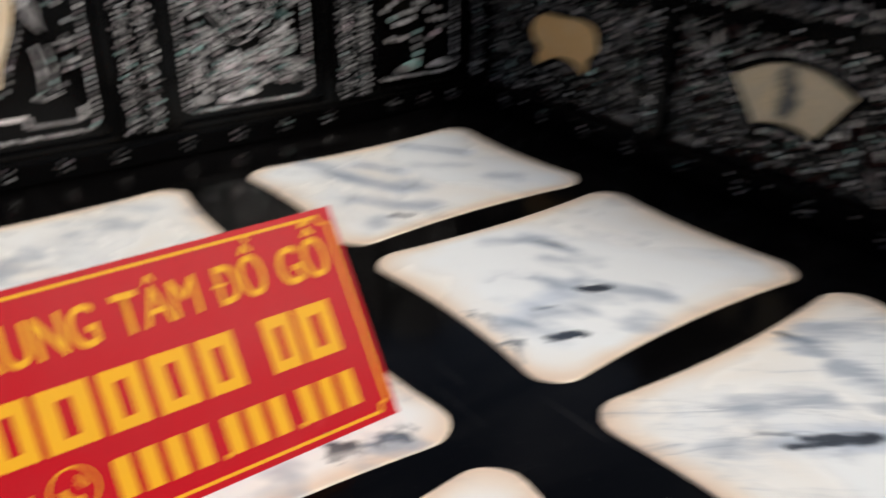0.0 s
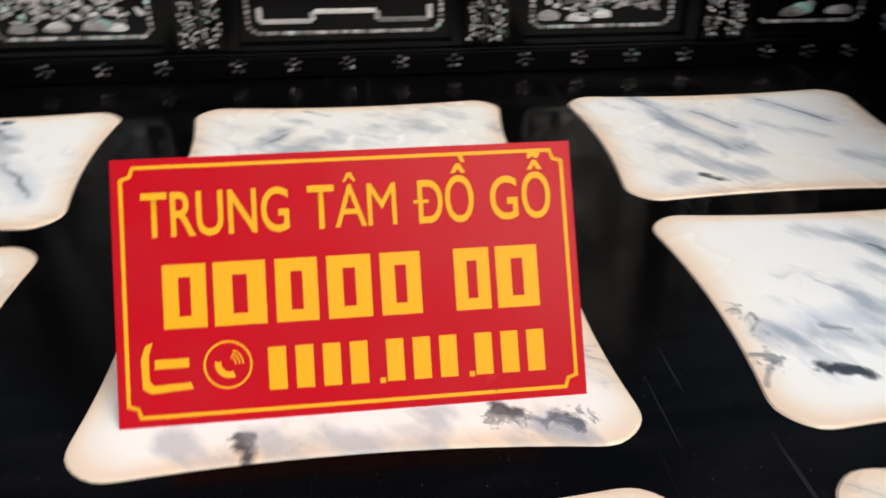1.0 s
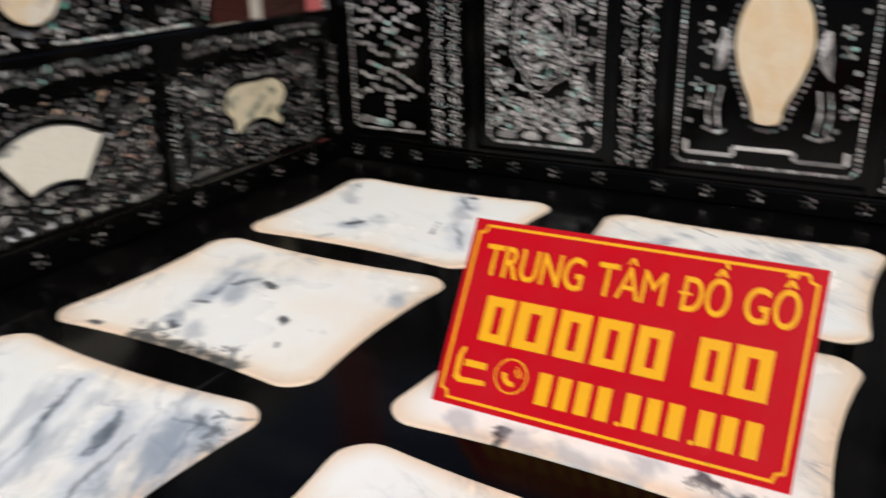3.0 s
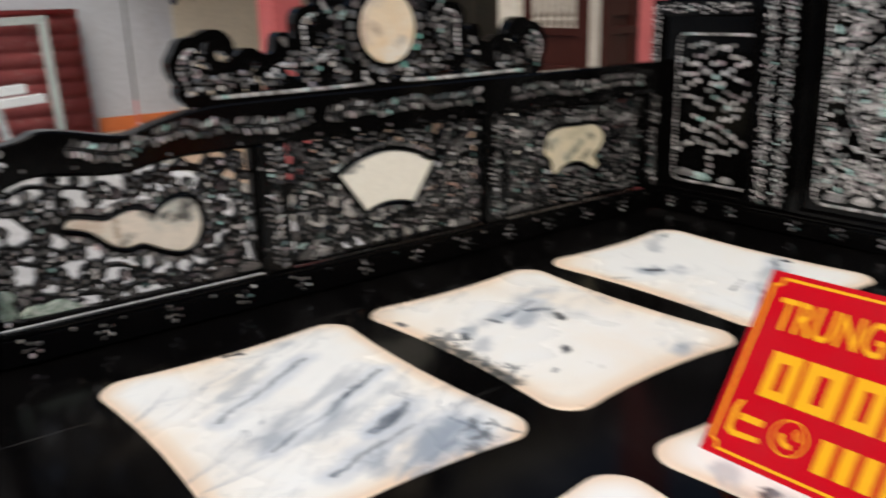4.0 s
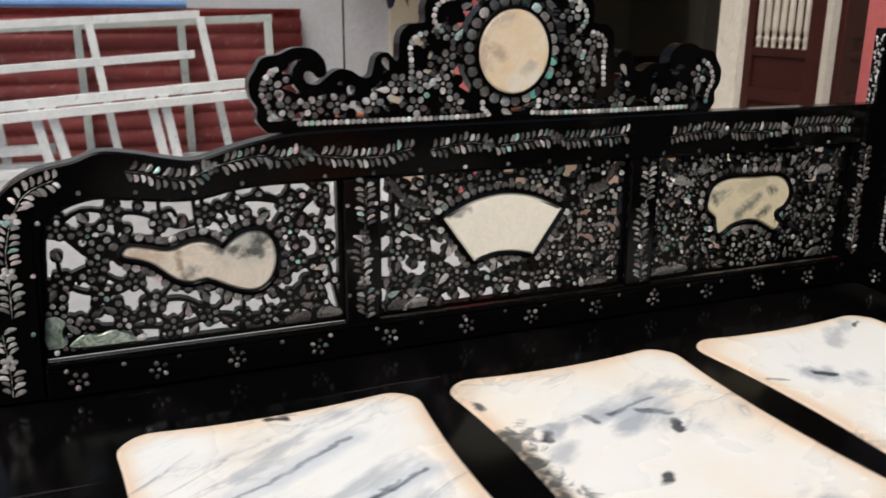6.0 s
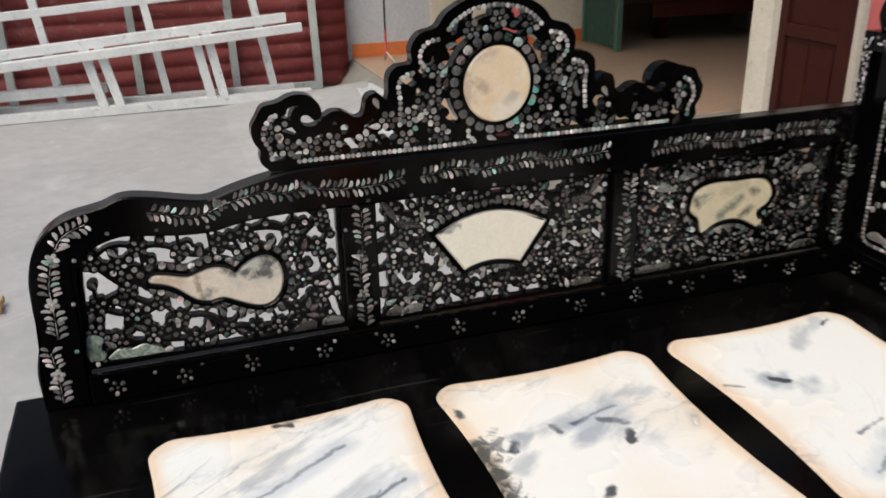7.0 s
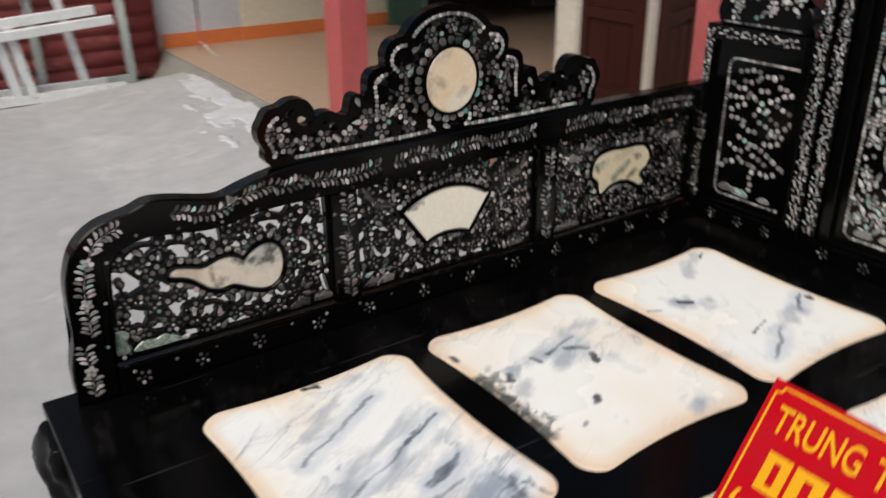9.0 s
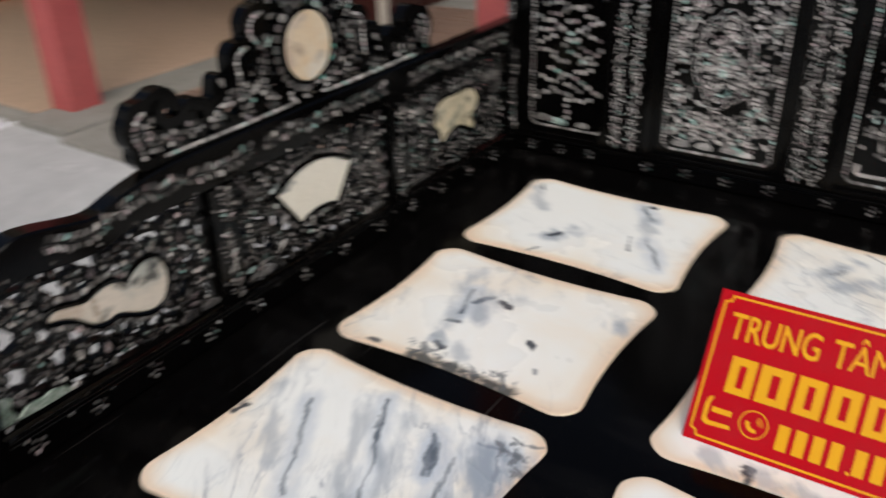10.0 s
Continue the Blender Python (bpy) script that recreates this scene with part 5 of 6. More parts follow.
# ---- sign plate leaning on the middle slab ----
def sign():
    lean = math.atan2(0.126, 0.187)
    W, H, T = 0.398, 0.2255, 0.004
    top = thing("sign_plate", "red plastic sign plate with yellow lettering, propped on a marble slab", "sign", at=(0, 0, 0))
    top.matrix_basis = Matrix.Translation((0.971, -0.888, 0.5032)) @ Matrix.Rotation(radians(0.8), 4, "Z") @ Matrix.Rotation(-lean, 4, "X")
    # local: x along the plate, z up the plate, front face towards -y
    plate = part("plate", box_mesh((-W / 2, 0, 0), (W / 2, T, H), 0.0008), SIGN_RED, top)

    def at(u, v):
        return (-W / 2 + u * W, H * (1 - v))

    def flat(name, polys, parent=plate, label="", mat=SIGN_YELLOW):
        bm = bmesh.new()
        for pts in polys:
            front = [bm.verts.new((x, -0.0006, z)) for x, z in pts]
            back = [bm.verts.new((x, 0.0002, z)) for x, z in pts]
            k = len(pts)
            bm.faces.new(front)
            for i in range(k):
                bm.faces.new((front[i], back[i], back[(i + 1) % k], front[(i + 1) % k]))
        bmesh.ops.recalc_face_normals(bm, faces=bm.faces)
        return part(name, bm, mat, parent, label)

    def bar(u0, v0, u1, v1):
        return [at(u0, v0), at(u1, v0), at(u1, v1), at(u0, v1)]

    # border with cut-in corners
    e, g, th = 0.022, 0.035, 0.0032
    a, b = W / 2 - W * e, H * 0.035
    outer = []
    corner = 0.010
    for sx, sz in ((-1, 0), (1, 0), (1, 1), (-1, 1)):
        x, z = sx * a, (H - b if sz else b)
        iz = -1 if sz else 1
        pts = [(x, z + iz * corner), (x - sx * corner * 0.75, z + iz * corner * 0.75), (x - sx * corner, z)]
        outer += pts if (sx, sz) in ((-1, 0), (1, 1)) else pts[::-1]
    strips = []
    for p, q in zip(outer, outer[1:] + outer[:1]):
        d = (Vector(q) - Vector(p)).normalized()
        w = Vector((-d.y, d.x)) * th / 2
        ext = d * th * 0.3
        strips.append([tuple(Vector(p) - w - ext), tuple(Vector(q) - w + ext), tuple(Vector(q) + w + ext), tuple(Vector(p) + w - ext)])
    for s in strips:
        flat("border_line", [s])

    def lettering(text, u0, v_base, u1, cap):
        cu = bpy.data.curves.new("lettering", "FONT")
        cu.body, cu.extrude, cu.offset = text, 0.0, 0.0 if text in ("Â", "M") else 0.012
        tmp = new("lettering_tmp", cu)
        bpy.context.view_layer.update()
        me = bpy.data.meshes.new_from_object(tmp.evaluated_get(bpy.context.evaluated_depsgraph_get()))
        bpy.data.objects.remove(tmp)
        co = np.array([v.co for v in me.vertices])
        x0, x1 = co[:, 0].min(), co[:, 0].max()
        sx = (u1 - u0) * W / (x1 - x0)
        sz = cap * H / 0.7
        for v in me.vertices:
            x, y = v.co.x, v.co.y
            v.co = (-W / 2 + u0 * W + (x - x0) * sx, -0.0009, H * (1 - v_base) + y * sz)
        me.name = "lettering"
        me.materials.clear()
        me.materials.append(SIGN_YELLOW)
        return part("lettering", me, None, plate, "yellow capital lettering")

    words = (("TRUNG", 0.062, 0.372), ("T", 0.412, 0.47), ("Â", 0.47, 0.538), ("M", 0.541, 0.604), ("D", 0.652, 0.706), ("Ồ", 0.712, 0.775), ("GỖ", 0.812, 0.948))
    for text, u0, u1 in words:
        lettering(text, u0, 0.298, u1, 0.168)
    flat("lettering", [bar(0.642, 0.208, 0.675, 0.221)])
    for u0, u1 in ((0.1, 0.19), (0.205, 0.315), (0.335, 0.425), (0.445, 0.54), (0.56, 0.648), (0.722, 0.8), (0.815, 0.908)):
        w = (u1 - u0) * 0.36
        flat("name_shape", [bar(u0, 0.405, u0 + w, 0.645), bar(u1 - w, 0.405, u1, 0.645), bar(u0 + w, 0.405, u1 - w, 0.455), bar(u0 + w, 0.6, u1 - w, 0.645)])
    for k in range(10):
        u0 = 0.312 + k * 0.0578 + (0.02 if k > 3 else 0) + (0.02 if k > 6 else 0)
        flat("number_bar", [bar(u0, 0.735, u0 + 0.038, 0.895)])
    for u in (0.547, 0.7415):
        flat("number_bar", [bar(u, 0.88, u + 0.012, 0.9)])
    # two round badges without words
    def ring(u, v, r0, r1, a0=0, a1=360, n=28):
        cx, cz = at(u, v)
        out = []
        for k in range(n):
            p, q = radians(a0 + (a1 - a0) * k / n), radians(a0 + (a1 - a0) * (k + 1) / n)
            out.append([(cx + r0 * math.cos(p), cz + r0 * math.sin(p)), (cx + r1 * math.cos(p), cz + r1 * math.sin(p)), (cx + r1 * math.cos(q), cz + r1 * math.sin(q)), (cx + r0 * math.cos(q), cz + r0 * math.sin(q))])
        return out
    flat("badge_ring", ring(0.228, 0.79, 0.0185, 0.0203))
    flat("badge_mark", ring(0.232, 0.785, 0.007, 0.0125, 170, 290, 10))
    flat("badge_mark", ring(0.228, 0.79, 0.006, 0.0072, 0, 70, 6) + ring(0.228, 0.79, 0.009, 0.0102, 0, 70, 6) + ring(0.228, 0.79, 0.012, 0.0132, 0, 70, 6))
    flat("badge_bracket", [[at(0.06, 0.70), at(0.075, 0.69), at(0.066, 0.74), at(0.066, 0.83), at(0.075, 0.85), at(0.15, 0.845), at(0.155, 0.87), at(0.07, 0.88), at(0.052, 0.86), at(0.05, 0.75)]])
    flat("badge_bar", [bar(0.078, 0.755, 0.148, 0.79)])
    flat("speck", [[(0.1185 + 0.0014 * math.cos(k), 0.0095 + 0.0014 * math.sin(k)) for k in np.linspace(0, 6.28, 8)[:-1]]], mat=BLACK_STEEL)
    # folded prop behind
    bm = bmesh.new()
    box(bm, (-0.03, T, 0.02), (0.03, T + 0.003, 0.16), 0.0008)
    part("prop", bm, SIGN_RED, top, "folded prop behind the plate")
    leg = bmesh.new()
    inv = top.matrix_basis.inverted()
    foot = inv @ Vector((0.971, -0.69, 0.507))
    tube(leg, [(0, T + 0.004, 0.15), tuple(foot)], 0.004, 6)
    part("prop_leg", leg, SIGN_RED, top)


sign()


# ---- yard and open-fronted building ----
def ground():
    bm = bmesh.new()
    bmesh.ops.create_grid(bm, x_segments=60, y_segments=60, size=40)
    for v in bm.verts:
        d = math.hypot(v.co.x, v.co.y)
        v.co.z = 0.004 * noise.noise(v.co * 0.6) - 0.004 if d < 9 else -0.004
    ob = part("ground", bm, CONCRETE)
    tagged(ob, "worn grey concrete yard floor", "floor", kind="structure")


ground()
FZ = 0.15


def structure(name, lo, hi, mat, label, category, bevel=0.0):
    ob = part(name, box_mesh(lo, hi, bevel), mat)
    return tagged(ob, label, category, kind="structure")


structure("floor", (-5.0, 0.1, -0.05), (-2.5, 6.0, FZ), TILE, "beige tiled floor of the open room", "floor", 0.004)
def smooth(t):
    t = min(max(t, 0.0), 1.0)
    return t * t * (3 - 2 * t)


def apron_height(x, y):
    """The yard's concrete rises gently to the edge of the tiled room."""
    up = smooth((y + 1.0) / 1.1) * smooth((x + 4.75) / 0.5) * smooth((-1.2 - x) / 0.6)
    return 0.112 * up - 0.008 * (1 - min(1, up * 30)) + 0.003 * noise.noise(Vector((x * 4, y * 4, 0)))


def skirt(bm, depth):
    """Gives an open sheet straight sides going down."""
    rim = [e for e in bm.edges if e.is_boundary]
    low = [g for g in bmesh.ops.extrude_edge_only(bm, edges=rim)["geom"] if isinstance(g, bmesh.types.BMVert)]
    for v in low:
        v.co.z -= depth
    bm.normal_update()


def apron():
    bm = bmesh.new()
    xs, ys = np.linspace(-4.9, -1.1, 96), np.linspace(-1.05, 0.1, 40)
    grid = [[bm.verts.new((x, y, apron_height(x, y))) for y in ys] for x in xs]
    for a, b in zip(grid, grid[1:]):
        for p, q, r, s in zip(a, b, b[1:], a[1:]):
            bm.faces.new((p, q, r, s)).smooth = True
    tagged(part("yard_apron", bm, CONCRETE), "worn concrete rising gently to the tiled room", "floor", kind="structure")


apron()


def fillet():
    """A rough cement edge between the yard and the tiled floor."""
    bm = bmesh.new()
    n, m = 110, 10
    rows = []
    for i in range(n + 1):
        x = -5.0 + 2.5 * i / n
        base = max(apron_height(x, 0.0), 0.0)
        wide = 0.1 + 0.05 * noise.noise(Vector((x * 3.1, 0, 7))) + 0.09 * smooth((-4.3 - x) / 0.4)
        row = []
        for j in range(m + 1):
            s = j / m
            rough = 0.012 * noise.noise(Vector((x * 7, s * 4, 0))) + 0.008 * noise.noise(Vector((x * 21, s * 9, 3)))
            row.append(bm.verts.new((x, 0.1 - wide * s, base - 0.012 + (FZ + 0.008 - base) * (1 - s) ** 1.1 + rough * min(1, 6 * s))))
        rows.append(row)
    for a, b in zip(rows, rows[1:]):
        for p, q, r, s in zip(a, b, b[1:], a[1:]):
            bm.faces.new((p, s, r, q)[::-1]).smooth = True
    skirt(bm, 0.05)
    tagged(part("kerb_1", bm, KERB_MAT), "rough cement edge of the tiled room", "kerb", kind="structure")


fillet()
kerb_2 = structure("kerb_2", (-2.5, 0.02, -0.05), (-2.15, 6.0, FZ - 0.004), KERB_MAT, "grey cement sill strip under the columns", "kerb", 0.01)
porch = structure("porch_floor", (-2.15, 0.38, -0.05), (-0.36, 6.0, FZ - 0.012), KERB_MAT, "raised porch floor of mottled pink tiles", "floor", 0.006)
structure("kerb_3", (-2.15, -0.02, -0.05), (-1.62, 0.38, FZ - 0.016), KERB_MAT, "low cement ledge beside the column", "kerb", 0.012)
structure("porch_base", (-0.36, 0.2, -0.05), (4.0, 6.0, FZ - 0.012), KERB_MAT, "raised cement porch behind the day bed", "floor", 0.006)
tile_mesh = bpy.data.meshes.new("tile")
tile_bm = box_mesh((-0.147, -0.147, -0.01), (0.147, 0.147, 0.004), 0.002)
tile_bm.to_mesh(tile_mesh)
tile_bm.free()
for i in range(6):
    for j in range(8):
        part("tile", tile_mesh, PORCH_TILE, porch, at=Matrix.Translation((-2.0 + 0.298 * i, 0.53 + 0.298 * j, FZ - 0.008)))
structure("wall_west_grey", (-5.2, -9.0, -0.05), (-5.0, 0.72, 3.2), GREY_WALL, "light grey painted plaster wall", "wall")
structure("wall_west_cream", (-5.2, 0.72, -0.05), (-4.985, 2.05, 3.2), CREAM_WALL, "cream painted plaster wall", "wall")
structure("wall_west_end", (-5.2, 3.6, -0.05), (-4.99, 6.0, 3.2), SHADED_WALL, "plaster wall inside the room, olive darkened as if in shade", "wall")
structure("wall_west_header", (-5.2, 2.05, 2.3), (-4.99, 3.6, 3.2), SHADED_WALL, "plaster over the inner doorway", "wall")
structure("wall_inner_room", (-7.2, 1.5, -0.05), (-7.0, 4.4, 3.2), SHADED_WALL, "dim wall of the inner room", "wall")
structure("wall_inner_side", (-7.0, 4.2, -0.05), (-5.2, 4.4, 3.2), SHADED_WALL, "dim side wall of the inner room", "wall")
structure("wall_inner_south", (-7.0, 1.5, -0.05), (-5.2, 1.7, 3.2), SHADED_WALL, "dim side wall of the inner room", "wall")
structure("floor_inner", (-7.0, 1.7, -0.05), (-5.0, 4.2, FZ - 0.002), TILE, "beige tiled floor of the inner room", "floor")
structure("wall_north", (-5.2, 6.0, -0.05), (4.0, 6.2, 3.2), SHADED_WALL, "plaster wall closing the far end", "wall")
structure("baseboard_grey", (-5.0, 0.1, FZ), (-4.985, 0.72, FZ + 0.1), ORANGE, "orange painted skirting band", "skirting", 0.003)
structure("baseboard_cream", (-4.985, 0.72, FZ), (-4.97, 2.05, FZ + 0.1), ORANGE, "orange painted skirting band", "skirting", 0.003)
# Unseen ceiling, added and set low to hold daylight out of the room.
structure("ceiling", (-7.2, -0.4, 2.5), (-1.9, 6.2, 2.7), CREAM_WALL, "plain ceiling added out of view to shade the open room", "ceiling")
# Added brown board; its dark colour stands for the unlit interior.
structure("facade_wall", (-2.32, 2.66, FZ - 0.004), (-2.16, 6.0, 2.5), BROWN_WOOD, "dark board standing in for the unlit interior beside the doors", "wall")
# Unseen wall, added to close the yard and give grey reflections.
structure("wall_south", (-5.0, -9.2, -0.05), (9.0, -9.0, 3.0), GREY_WALL, "plain grey wall added out of view to close the yard", "wall")


# Added board that makes the east screen's openings read dark.
structure("partition_east", (2.4, -2.4, -0.05), (2.48, 0.6, 1.15), BROWN_WOOD, "plain dark board added to darken the openings of the side screen", "partition")


def column(x, y, w, label):
    ob = part("column", box_mesh((-w / 2, -w / 2, 0), (w / 2, w / 2, 2.356), 0.006), PINK)
    ob.location = (x, y, FZ - 0.006)
    tagged(ob, label, "column", "red columns")


column(-2.4225, 0.2675, 0.155, "faded red painted square column on a cement sill")
column(-0.222, 0.293, 0.106, "slim faded red painted column behind the day bed")


def jamb():
    top = thing("door_post", "chipped cream door post at the open front", "door post", at=(-2.25, 1.55, FZ - 0.004))
    part("post", box_mesh((-0.085, 0, 0), (0.085, 0.07, 2.354), 0.004), PALE_PAINT, top)
    part("stop", box_mesh((0.03, -0.012, 0), (0.085, 0.0, 2.354), 0.003), PALE_PAINT, top)


jamb()


def door_leaf(x, y, turn, w, spindles, label):
    top = thing("door", label, "door", "folding doors", at=(x, y, FZ + 0.001))
    top.rotation_euler = (0, 0, radians(turn))
    part("stile", box_mesh((-0.02, 0, 0), (0.02, 0.085, 2.3), 0.004), BROWN_WOOD, top)
    part("stile", box_mesh((-0.02, w - 0.085, 0), (0.02, w, 2.3), 0.004), BROWN_WOOD, top)
    for z0, z1 in ((0, 0.09), (0.45, 0.51), (0.66, 0.7), (2.15, 2.3)):
        part("rail", box_mesh((-0.019, 0.085, z0), (0.019, w - 0.085, z1), 0.004), BROWN_WOOD, top)
    part("panel", box_mesh((-0.008, 0.085, 0.09), (0.006, w - 0.085, 0.45), 0.004), BROWN_WOOD, top)
    for k in range(2):
        a = 0.085 + (w - 0.17) * (0.06 + 0.48 * k)
        part("raised_field", box_mesh((0.004, a, 0.12), (0.014, a + (w - 0.17) * 0.4, 0.425), 0.005), BROWN_WOOD, top)
    part("lattice_panel", box_mesh((-0.008, 0.085, 0.51), (0.004, w - 0.085, 0.66), 0.003), BROWN_WOOD, top)
    part("backing", box_mesh((-0.016, 0.085, 0.7), (-0.008, w - 0.085, 2.15)), BROWN_WOOD, top)
    if spindles:
        for k in range(7):
            y = 0.085 + (w - 0.17) * (k + 0.5) / 7
            bm = bmesh.new()
            tube(bm, [(0.006, y, 0.7), (0.006, y, 0.715), (0.006, y, 0.74), (0.006, y, 0.755), (0.006, y, 0.78), (0.006, y, 2.14)], [0.012, 0.009, 0.015, 0.009, 0.015, 0.015], 8)
            part("spindle", bm, DULL_PALE, top, "pale turned spindle")
    else:
        part("raised_field", box_mesh((-0.008, 0.1, 0.75), (0.006, w - 0.1, 2.08), 0.006), BROWN_WOOD, top)


door_leaf(-2.2, 1.6, -90, 0.51, True, "dark red-brown wooden door leaf with pale spindles")
door_leaf(-1.655, 1.64, 17, 0.44, False, "dark red-brown panelled wooden door leaf standing folded")
strip = part("door_strip", box_mesh((-1.687, 1.578, FZ), (-1.652, 1.625, 2.3), 0.003), DULL_PALE)
tagged(strip, "narrow chipped pale strip between dark door leaves", "door trim", kind="structure")


def green_leaf():
    top = thing("sheet_door", "green painted corrugated metal door leaf standing open", "metal door", at=(-4.93, 2.0, FZ))
    bm = bmesh.new()
    pts = [(k * 0.0125, 0.012 * math.sin(k * 1.1)) for k in range(44)]
    cols = [[bm.verts.new((x, y, z)) for z in (0.02, 2.15)] for x, y in pts]
    for a, b in zip(cols, cols[1:]):
        bm.faces.new((a[0], b[0], b[1], a[1]))
    bmesh.ops.solidify(bm, geom=bm.faces[:], thickness=0.002)
    part("sheet", bm, GREEN, top)
    for x in (0.0, 0.53):
        part("edge_tube", box_mesh((x - 0.015, -0.022, 0), (x + 0.015, 0.02, 2.18), 0.003), GREEN, top)


green_leaf()


def bench():
    top = thing("wooden_bed", "dark brown wooden bed in the shaded doorway", "bed", at=(-5.2, 2.95, FZ))
    part("top_board", box_mesh((-0.5, -0.75, 0.36), (0.9, 1.25, 0.44), 0.01), BROWN_WOOD, top)
    part("apron", box_mesh((0.84, -0.7, 0.24), (0.87, 1.2, 0.36), 0.004), BROWN_WOOD, top)
    for x in (-0.42, 0.35):
        for y in (-0.3, 1.16):
            part("leg", box_mesh((x - 0.05, y - 0.05, 0), (x + 0.05, y + 0.05, 0.36), 0.008), BROWN_WOOD, top)
    part("headboard", box_mesh((-0.5, 1.2, 0.44), (0.9, 1.25, 0.85), 0.01), BROWN_WOOD, top)


bench()


# ---- stacked roof sheets and steel frames against the wall ----
def roof_sheet(dx, label, y0, y1, h):
    bm = bmesh.new()
    n = 96
    rows = []
    for k in range(n + 1):
        s = k / n
        ph = s * h / 0.105
        wave = abs(math.sin(ph * math.pi)) ** 0.6
        rows.append([bm.verts.new((-0.10 * s + 0.036 * wave, y, s * h)) for y in np.linspace(y0, y1, 8)])
    for a, b in zip(rows, rows[1:]):
        for p, q, r, t in zip(a, a[1:], b[1:], b):
            bm.faces.new((p, q, r, t))
    bmesh.ops.solidify(bm, geom=bm.faces[:], thickness=0.004)
    for f in bm.faces:
        f.smooth = True
    ob = part("roof_sheet", bm, RED_SHEET)
    ob.location = (-4.88 + dx, 0, 0.004)
    tagged(ob, label, "roof sheet", "stacked roof sheets")


roof_sheet(0.0, "weathered red corrugated roof sheet leaning on the wall", -3.6, 0.04, 1.0)
roof_sheet(0.045, "weathered red corrugated roof sheet in front of another", -3.9, 0.0, 0.97)
roof_sheet(0.09, "dusty red corrugated roof sheet at the front of the stack", -3.3, -0.04, 0.94)
pipe = bmesh.new()
tube(pipe, [(-4.915, -4.0, 1.028), (-4.915, -2.0, 1.028), (-4.915, -0.74, 1.028)], 0.022, 10)
tagged(part("plastic_pipe", pipe, BLUE), "blue plastic pipe lying on the roof sheets", "pipe")


def steel_frame(bars, label, mat, x, lean, w=0.05):
    """Square steel tubes welded in one plane, leaning back; bars run from (y, z) to (y, z)."""
    top = thing("steel_frame", label, "steel frame", "leaning steel frames", at=(x, 0, 0.003))
    for n, (y0, z0, y1, z1) in enumerate(bars):
        bm = bmesh.new()
        flatwise = abs(y1 - y0) > abs(z1 - z0)
        d = 0.0016 * (n % 3)
        ring = []
        for y, z in ((y0, z0), (y1, z1)):
            bx = -lean * z + d
            if flatwise:
                ring.append([(bx, y, z - w / 2), (bx + w, y, z - w / 2), (bx + w, y, z + w / 2), (bx, y, z + w / 2)])
            else:
                ring.append([(bx, y - w / 2, z), (bx + w, y - w / 2, z), (bx + w, y + w / 2, z), (bx, y + w / 2, z)])
        a, b = [[bm.verts.new(p) for p in q] for q in ring]
        for k in range(4):
            bm.faces.new((a[k], a[(k + 1) % 4], b[(k + 1) % 4], b[k]))
        bm.faces.new(a[::-1])
        bm.faces.new(b)
        bmesh.ops.recalc_face_normals(bm, faces=bm.faces)
        bmesh.ops.bevel(bm, geom=bm.edges[:], offset=0.003, segments=1, affect="EDGES")
        part("rail" if flatwise else "upright", bm, mat, top)


steel_frame([(-3.2, 0.82, -0.2, 0.94), (-3.2, 0.03, -0.2, 0.03), (-0.22, 0.05, -0.23, 0.92), (-0.79, 0.05, -0.8, 0.92), (-1.42, 0.05, -1.43, 0.92), (-2.2, 0.05, -2.2, 0.92)], "dull galvanised steel frame leaning behind another", GREY_STEEL, -4.73, 0.08)
steel_frame([(-3.2, 0.82, -0.69, 0.965), (-0.69, 0.95, -0.55, 0.04), (-3.2, 0.55, -0.74, 0.715), (-1.36, 0.92, -1.25, 0.04), (-2.0, 0.94, -1.9, 0.04), (-3.0, 0.04, -0.42, 0.055)], "chalky white steel frame leaning on roof sheets", WHITE_STEEL, -4.62, 0.06)
steel_frame([(-3.3, 0.33, -0.45, 0.535), (-3.3, 0.02, -0.32, 0.03), (-0.9, 0.04, -0.97, 0.48), (-0.98, 0.04, -1.05, 0.47), (-1.55, 0.04, -1.63, 0.43), (-1.65, 0.04, -1.72, 0.42), (-2.3, 0.04, -2.36, 0.38)], "low chalky white steel frame standing in front", WHITE_STEEL, -4.5, 0.03, 0.058)
steel_frame([(-3.3, 0.27, -0.36, 0.475)], "loose white steel tube resting on a frame", WHITE_STEEL, -4.45, 0.0, 0.055)
steel_frame([(-2.9, 0.14, -1.62, 0.16)], "short white steel tube lying among frames", WHITE_STEEL, -4.58, 0.0, 0.06)


# ---- clothes rack ----
def clothes_rack():
    top = thing("clothes_rack", "thin black clothes rack with a red foot", "clothes rack", at=(-4.64, 0.265, FZ))
    bm = bmesh.new()
    tube(bm, [(0, 0, 0.14), (0, 0, 1.75)], 0.0075, 8)
    part("pole", bm, BLACK_STEEL, top)
    bm = bmesh.new()
    tube(bm, [(0, 0, 0.06), (0, 0, 0.24)], 0.009, 8)
    part("sleeve", bm, RED_PLASTIC, top, "red plastic sleeve")
    for dx, dy in ((-0.15, 0.03), (0.16, 0.06)):
        bm = bmesh.new()
        tube(bm, [(0, 0, 0.09), (dx * 0.6, dy * 0.6, 0.03), (dx, dy, 0.008)], 0.006, 6)
        part("foot", bm, GREY_STEEL, top)
    bm = bmesh.new()
    tube(bm, [(0, -0.15, 1.75), (0, 0.9, 1.75), (-0.345, 0.92, 1.75)], 0.009, 8)
    part("rail", bm, BLACK_STEEL, top)


clothes_rack()


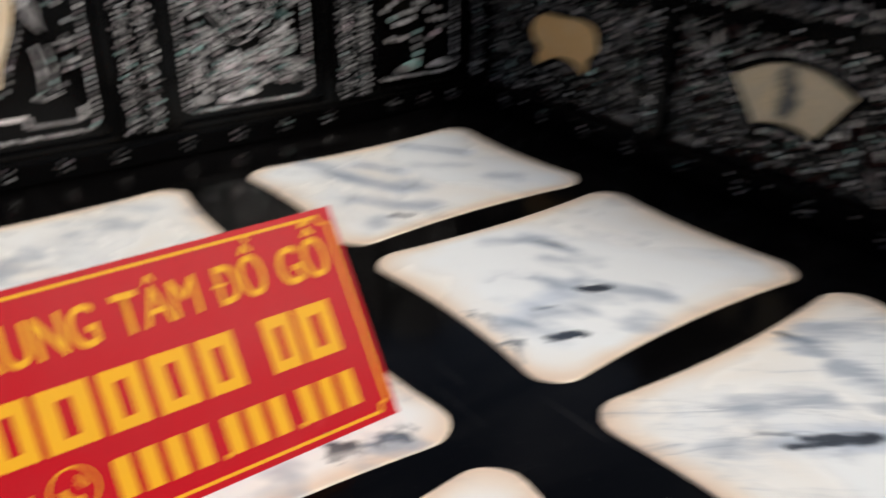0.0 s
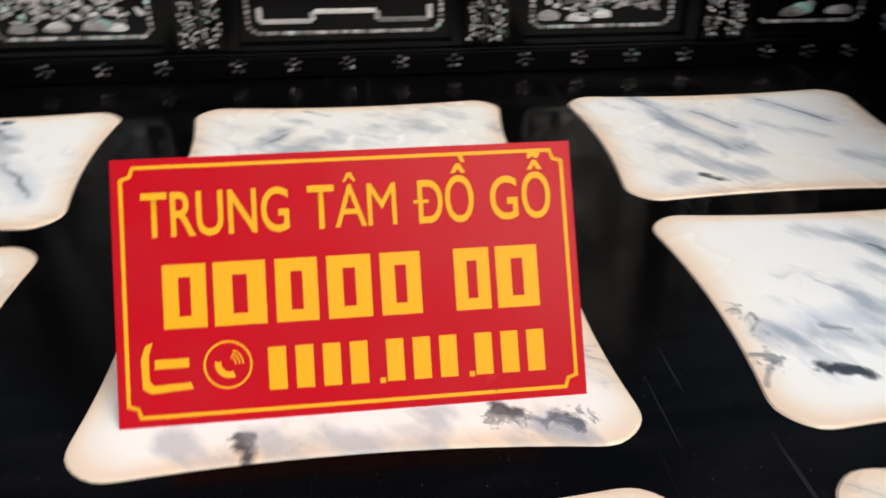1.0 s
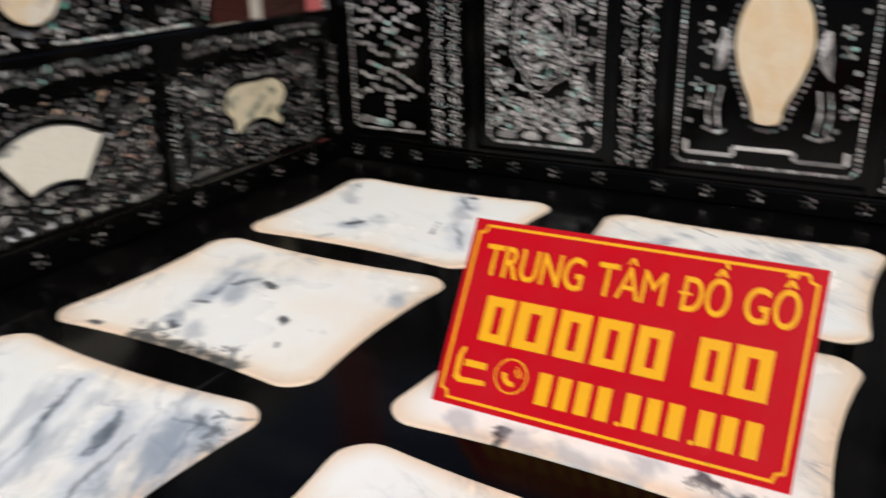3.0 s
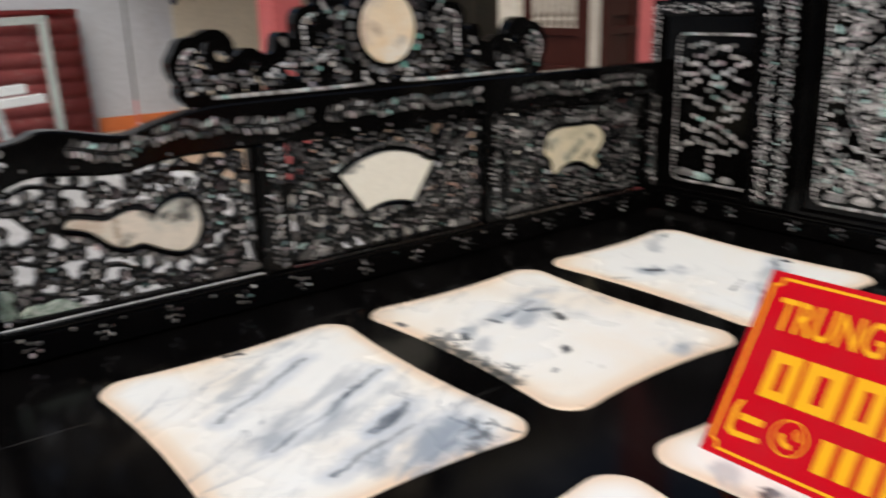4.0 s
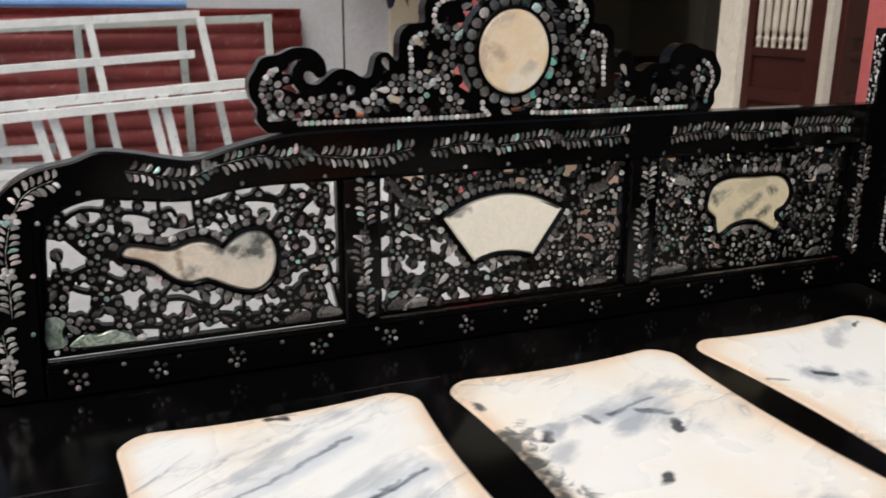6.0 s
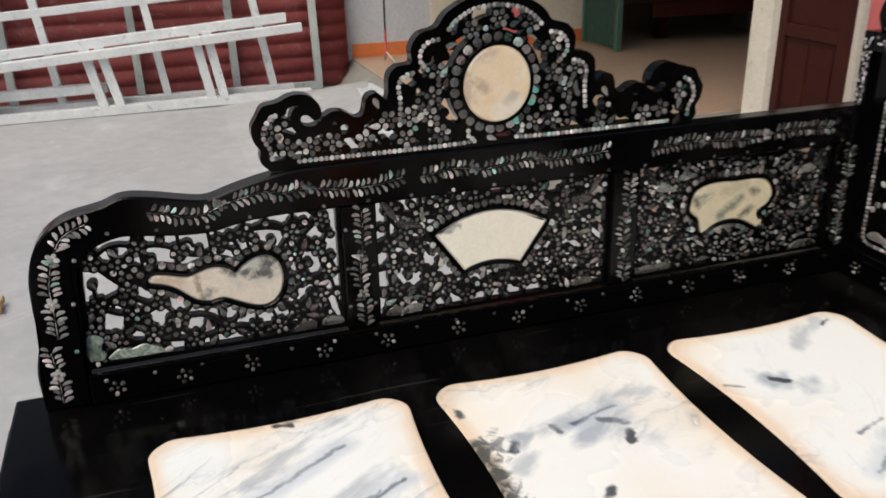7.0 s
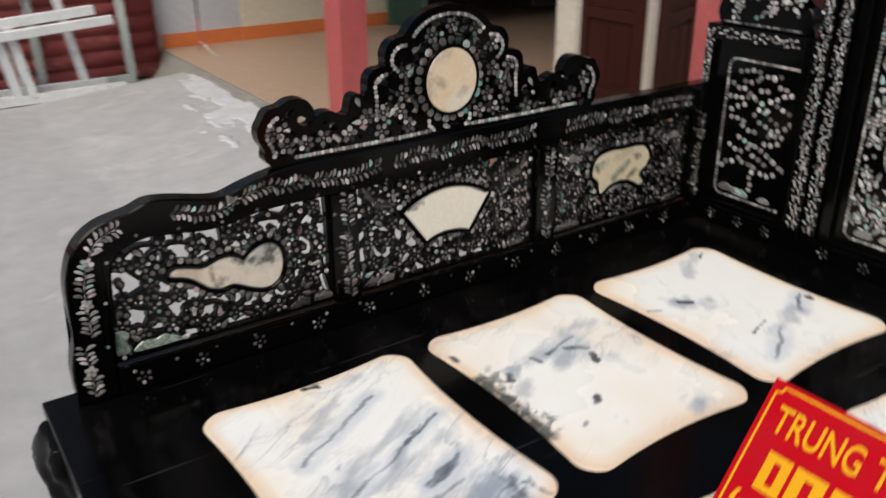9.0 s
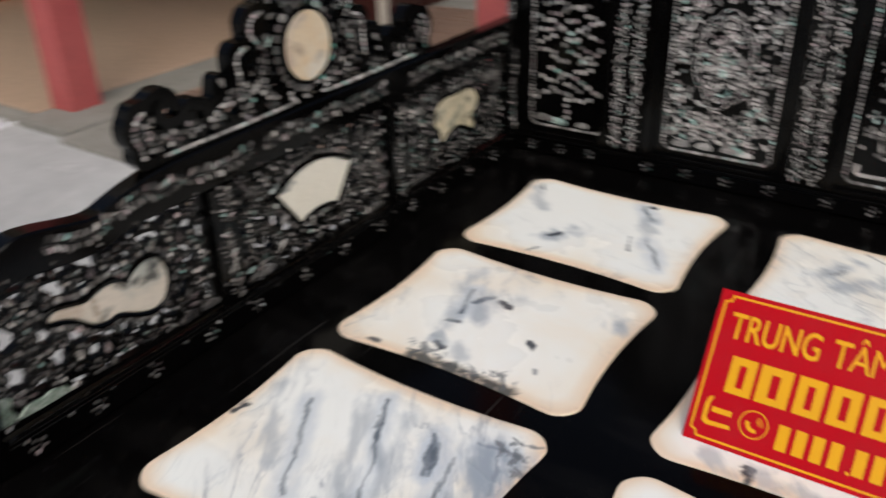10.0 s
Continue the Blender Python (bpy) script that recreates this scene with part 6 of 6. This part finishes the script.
def garment(y, w, z0, c, label, seed):
    """A hanging piece of cloth with folds and an uneven hem."""
    r = random.Random(seed)
    bm = bmesh.new()
    ny, nz = 18, 14
    grid = []
    ph = r.uniform(0, 6)
    for i in range(ny + 1):
        u = i / ny
        hem = z0 + 0.05 * math.sin(u * 9 + ph) + (0.05 if r.random() < 0.1 else 0)
        row = []
        for j in range(nz + 1):
            t = j / nz
            z = 1.89 + (hem - 1.89) * t
            row.append(bm.verts.new((-4.64 + 0.018 * math.sin(u * 14 + ph) * (0.3 + t), y + (u - 0.5) * w * (0.75 + 0.25 * t), z)))
        grid.append(row)
    for a, b in zip(grid, grid[1:]):
        for p, q, s, v in zip(a, a[1:], b[1:], b):
            bm.faces.new((p, q, s, v))
    bmesh.ops.solidify(bm, geom=bm.faces[:], thickness=0.006)
    for f in bm.faces:
        f.smooth = True
    tagged(part("garment", bm, cloth("cloth_" + label.split()[0], c)), label, "garment", "hanging clothes")


garment(0.25, 0.19, 1.12, (0.01, 0.01, 0.012), "black cloth garment hanging on the rack", 1)
garment(0.395, 0.09, 1.15, (0.45, 0.32, 0.5), "lilac cloth garment hanging between dark ones", 2)
garment(0.63, 0.22, 1.06, (0.012, 0.014, 0.05), "navy blue cloth garment hanging on the rack", 3)
garment(0.98, 0.1, 1.1, (0.62, 0.36, 0.06), "yellow cloth strip hanging on the rack", 4)


# ---- litter ----
def crumpled(name, x, y, z, sx, sy, mat, label, category, seed, high=0.03):
    bm = bmesh.new()
    bmesh.ops.create_grid(bm, x_segments=22, y_segments=22, size=0.5)
    for v in bm.verts:
        p = v.co.copy()
        edge = 0.75 + 0.4 * noise.noise(Vector((math.atan2(p.y, p.x) * 1.2, seed, 0)))
        v.co = (p.x * sx * edge, p.y * sy * edge, 0.004 + high * abs(noise.noise(p * 4.0 + Vector((seed, 0, 0)))) + 0.3 * high * abs(noise.noise(p * 11.0)))
    bmesh.ops.solidify(bm, geom=bm.faces[:], thickness=0.0015)
    ob = part(name, bm, mat)
    ob.location = (x, y, z)
    tagged(ob, label, category)


def lime_spill():
    """A thin ragged pale crust on the concrete along the room's edge."""
    bm = bmesh.new()
    nx, ny = 110, 46
    xs, ys = np.linspace(-4.2, -2.55, nx), np.linspace(-0.62, 0.075, ny)
    made = {}

    def vert(i, j):
        if (i, j) not in made:
            x, y = xs[i], ys[j]
            made[i, j] = bm.verts.new((x, y, apron_height(x, y) + 0.007 + 0.004 * noise.noise(Vector((x * 9, y * 9, 5)))))
        return made[i, j]

    for i in range(nx - 1):
        for j in range(ny - 1):
            x, y = xs[i], ys[j]
            core = 0.045 - abs(y + 0.04 - 0.16 * (x + 3.1) * (-0.45)) * 0.28 - 0.05 * abs(x + 3.2) ** 2 - 0.02 * max(0, x + 2.9)
            k = core + 0.045 * noise.noise(Vector((x * 3.2, y * 7, 1.5))) + 0.03 * noise.noise(Vector((x * 11, y * 19, 4)))
            if k > 0:
                bm.faces.new((vert(i, j), vert(i + 1, j), vert(i + 1, j + 1), vert(i, j + 1))).smooth = True
    skirt(bm, 0.014)
    tagged(part("lime_spill", bm, PAPER), "pale ragged lime crust spilled along the cement edge", "spill")


lime_spill()
crumpled("dry_leaf", -1.6, -1.92, 0.0, 0.11, 0.06, LEAF_MAT, "curled dry leaf on the concrete floor", "leaf", 7.7, 0.05)
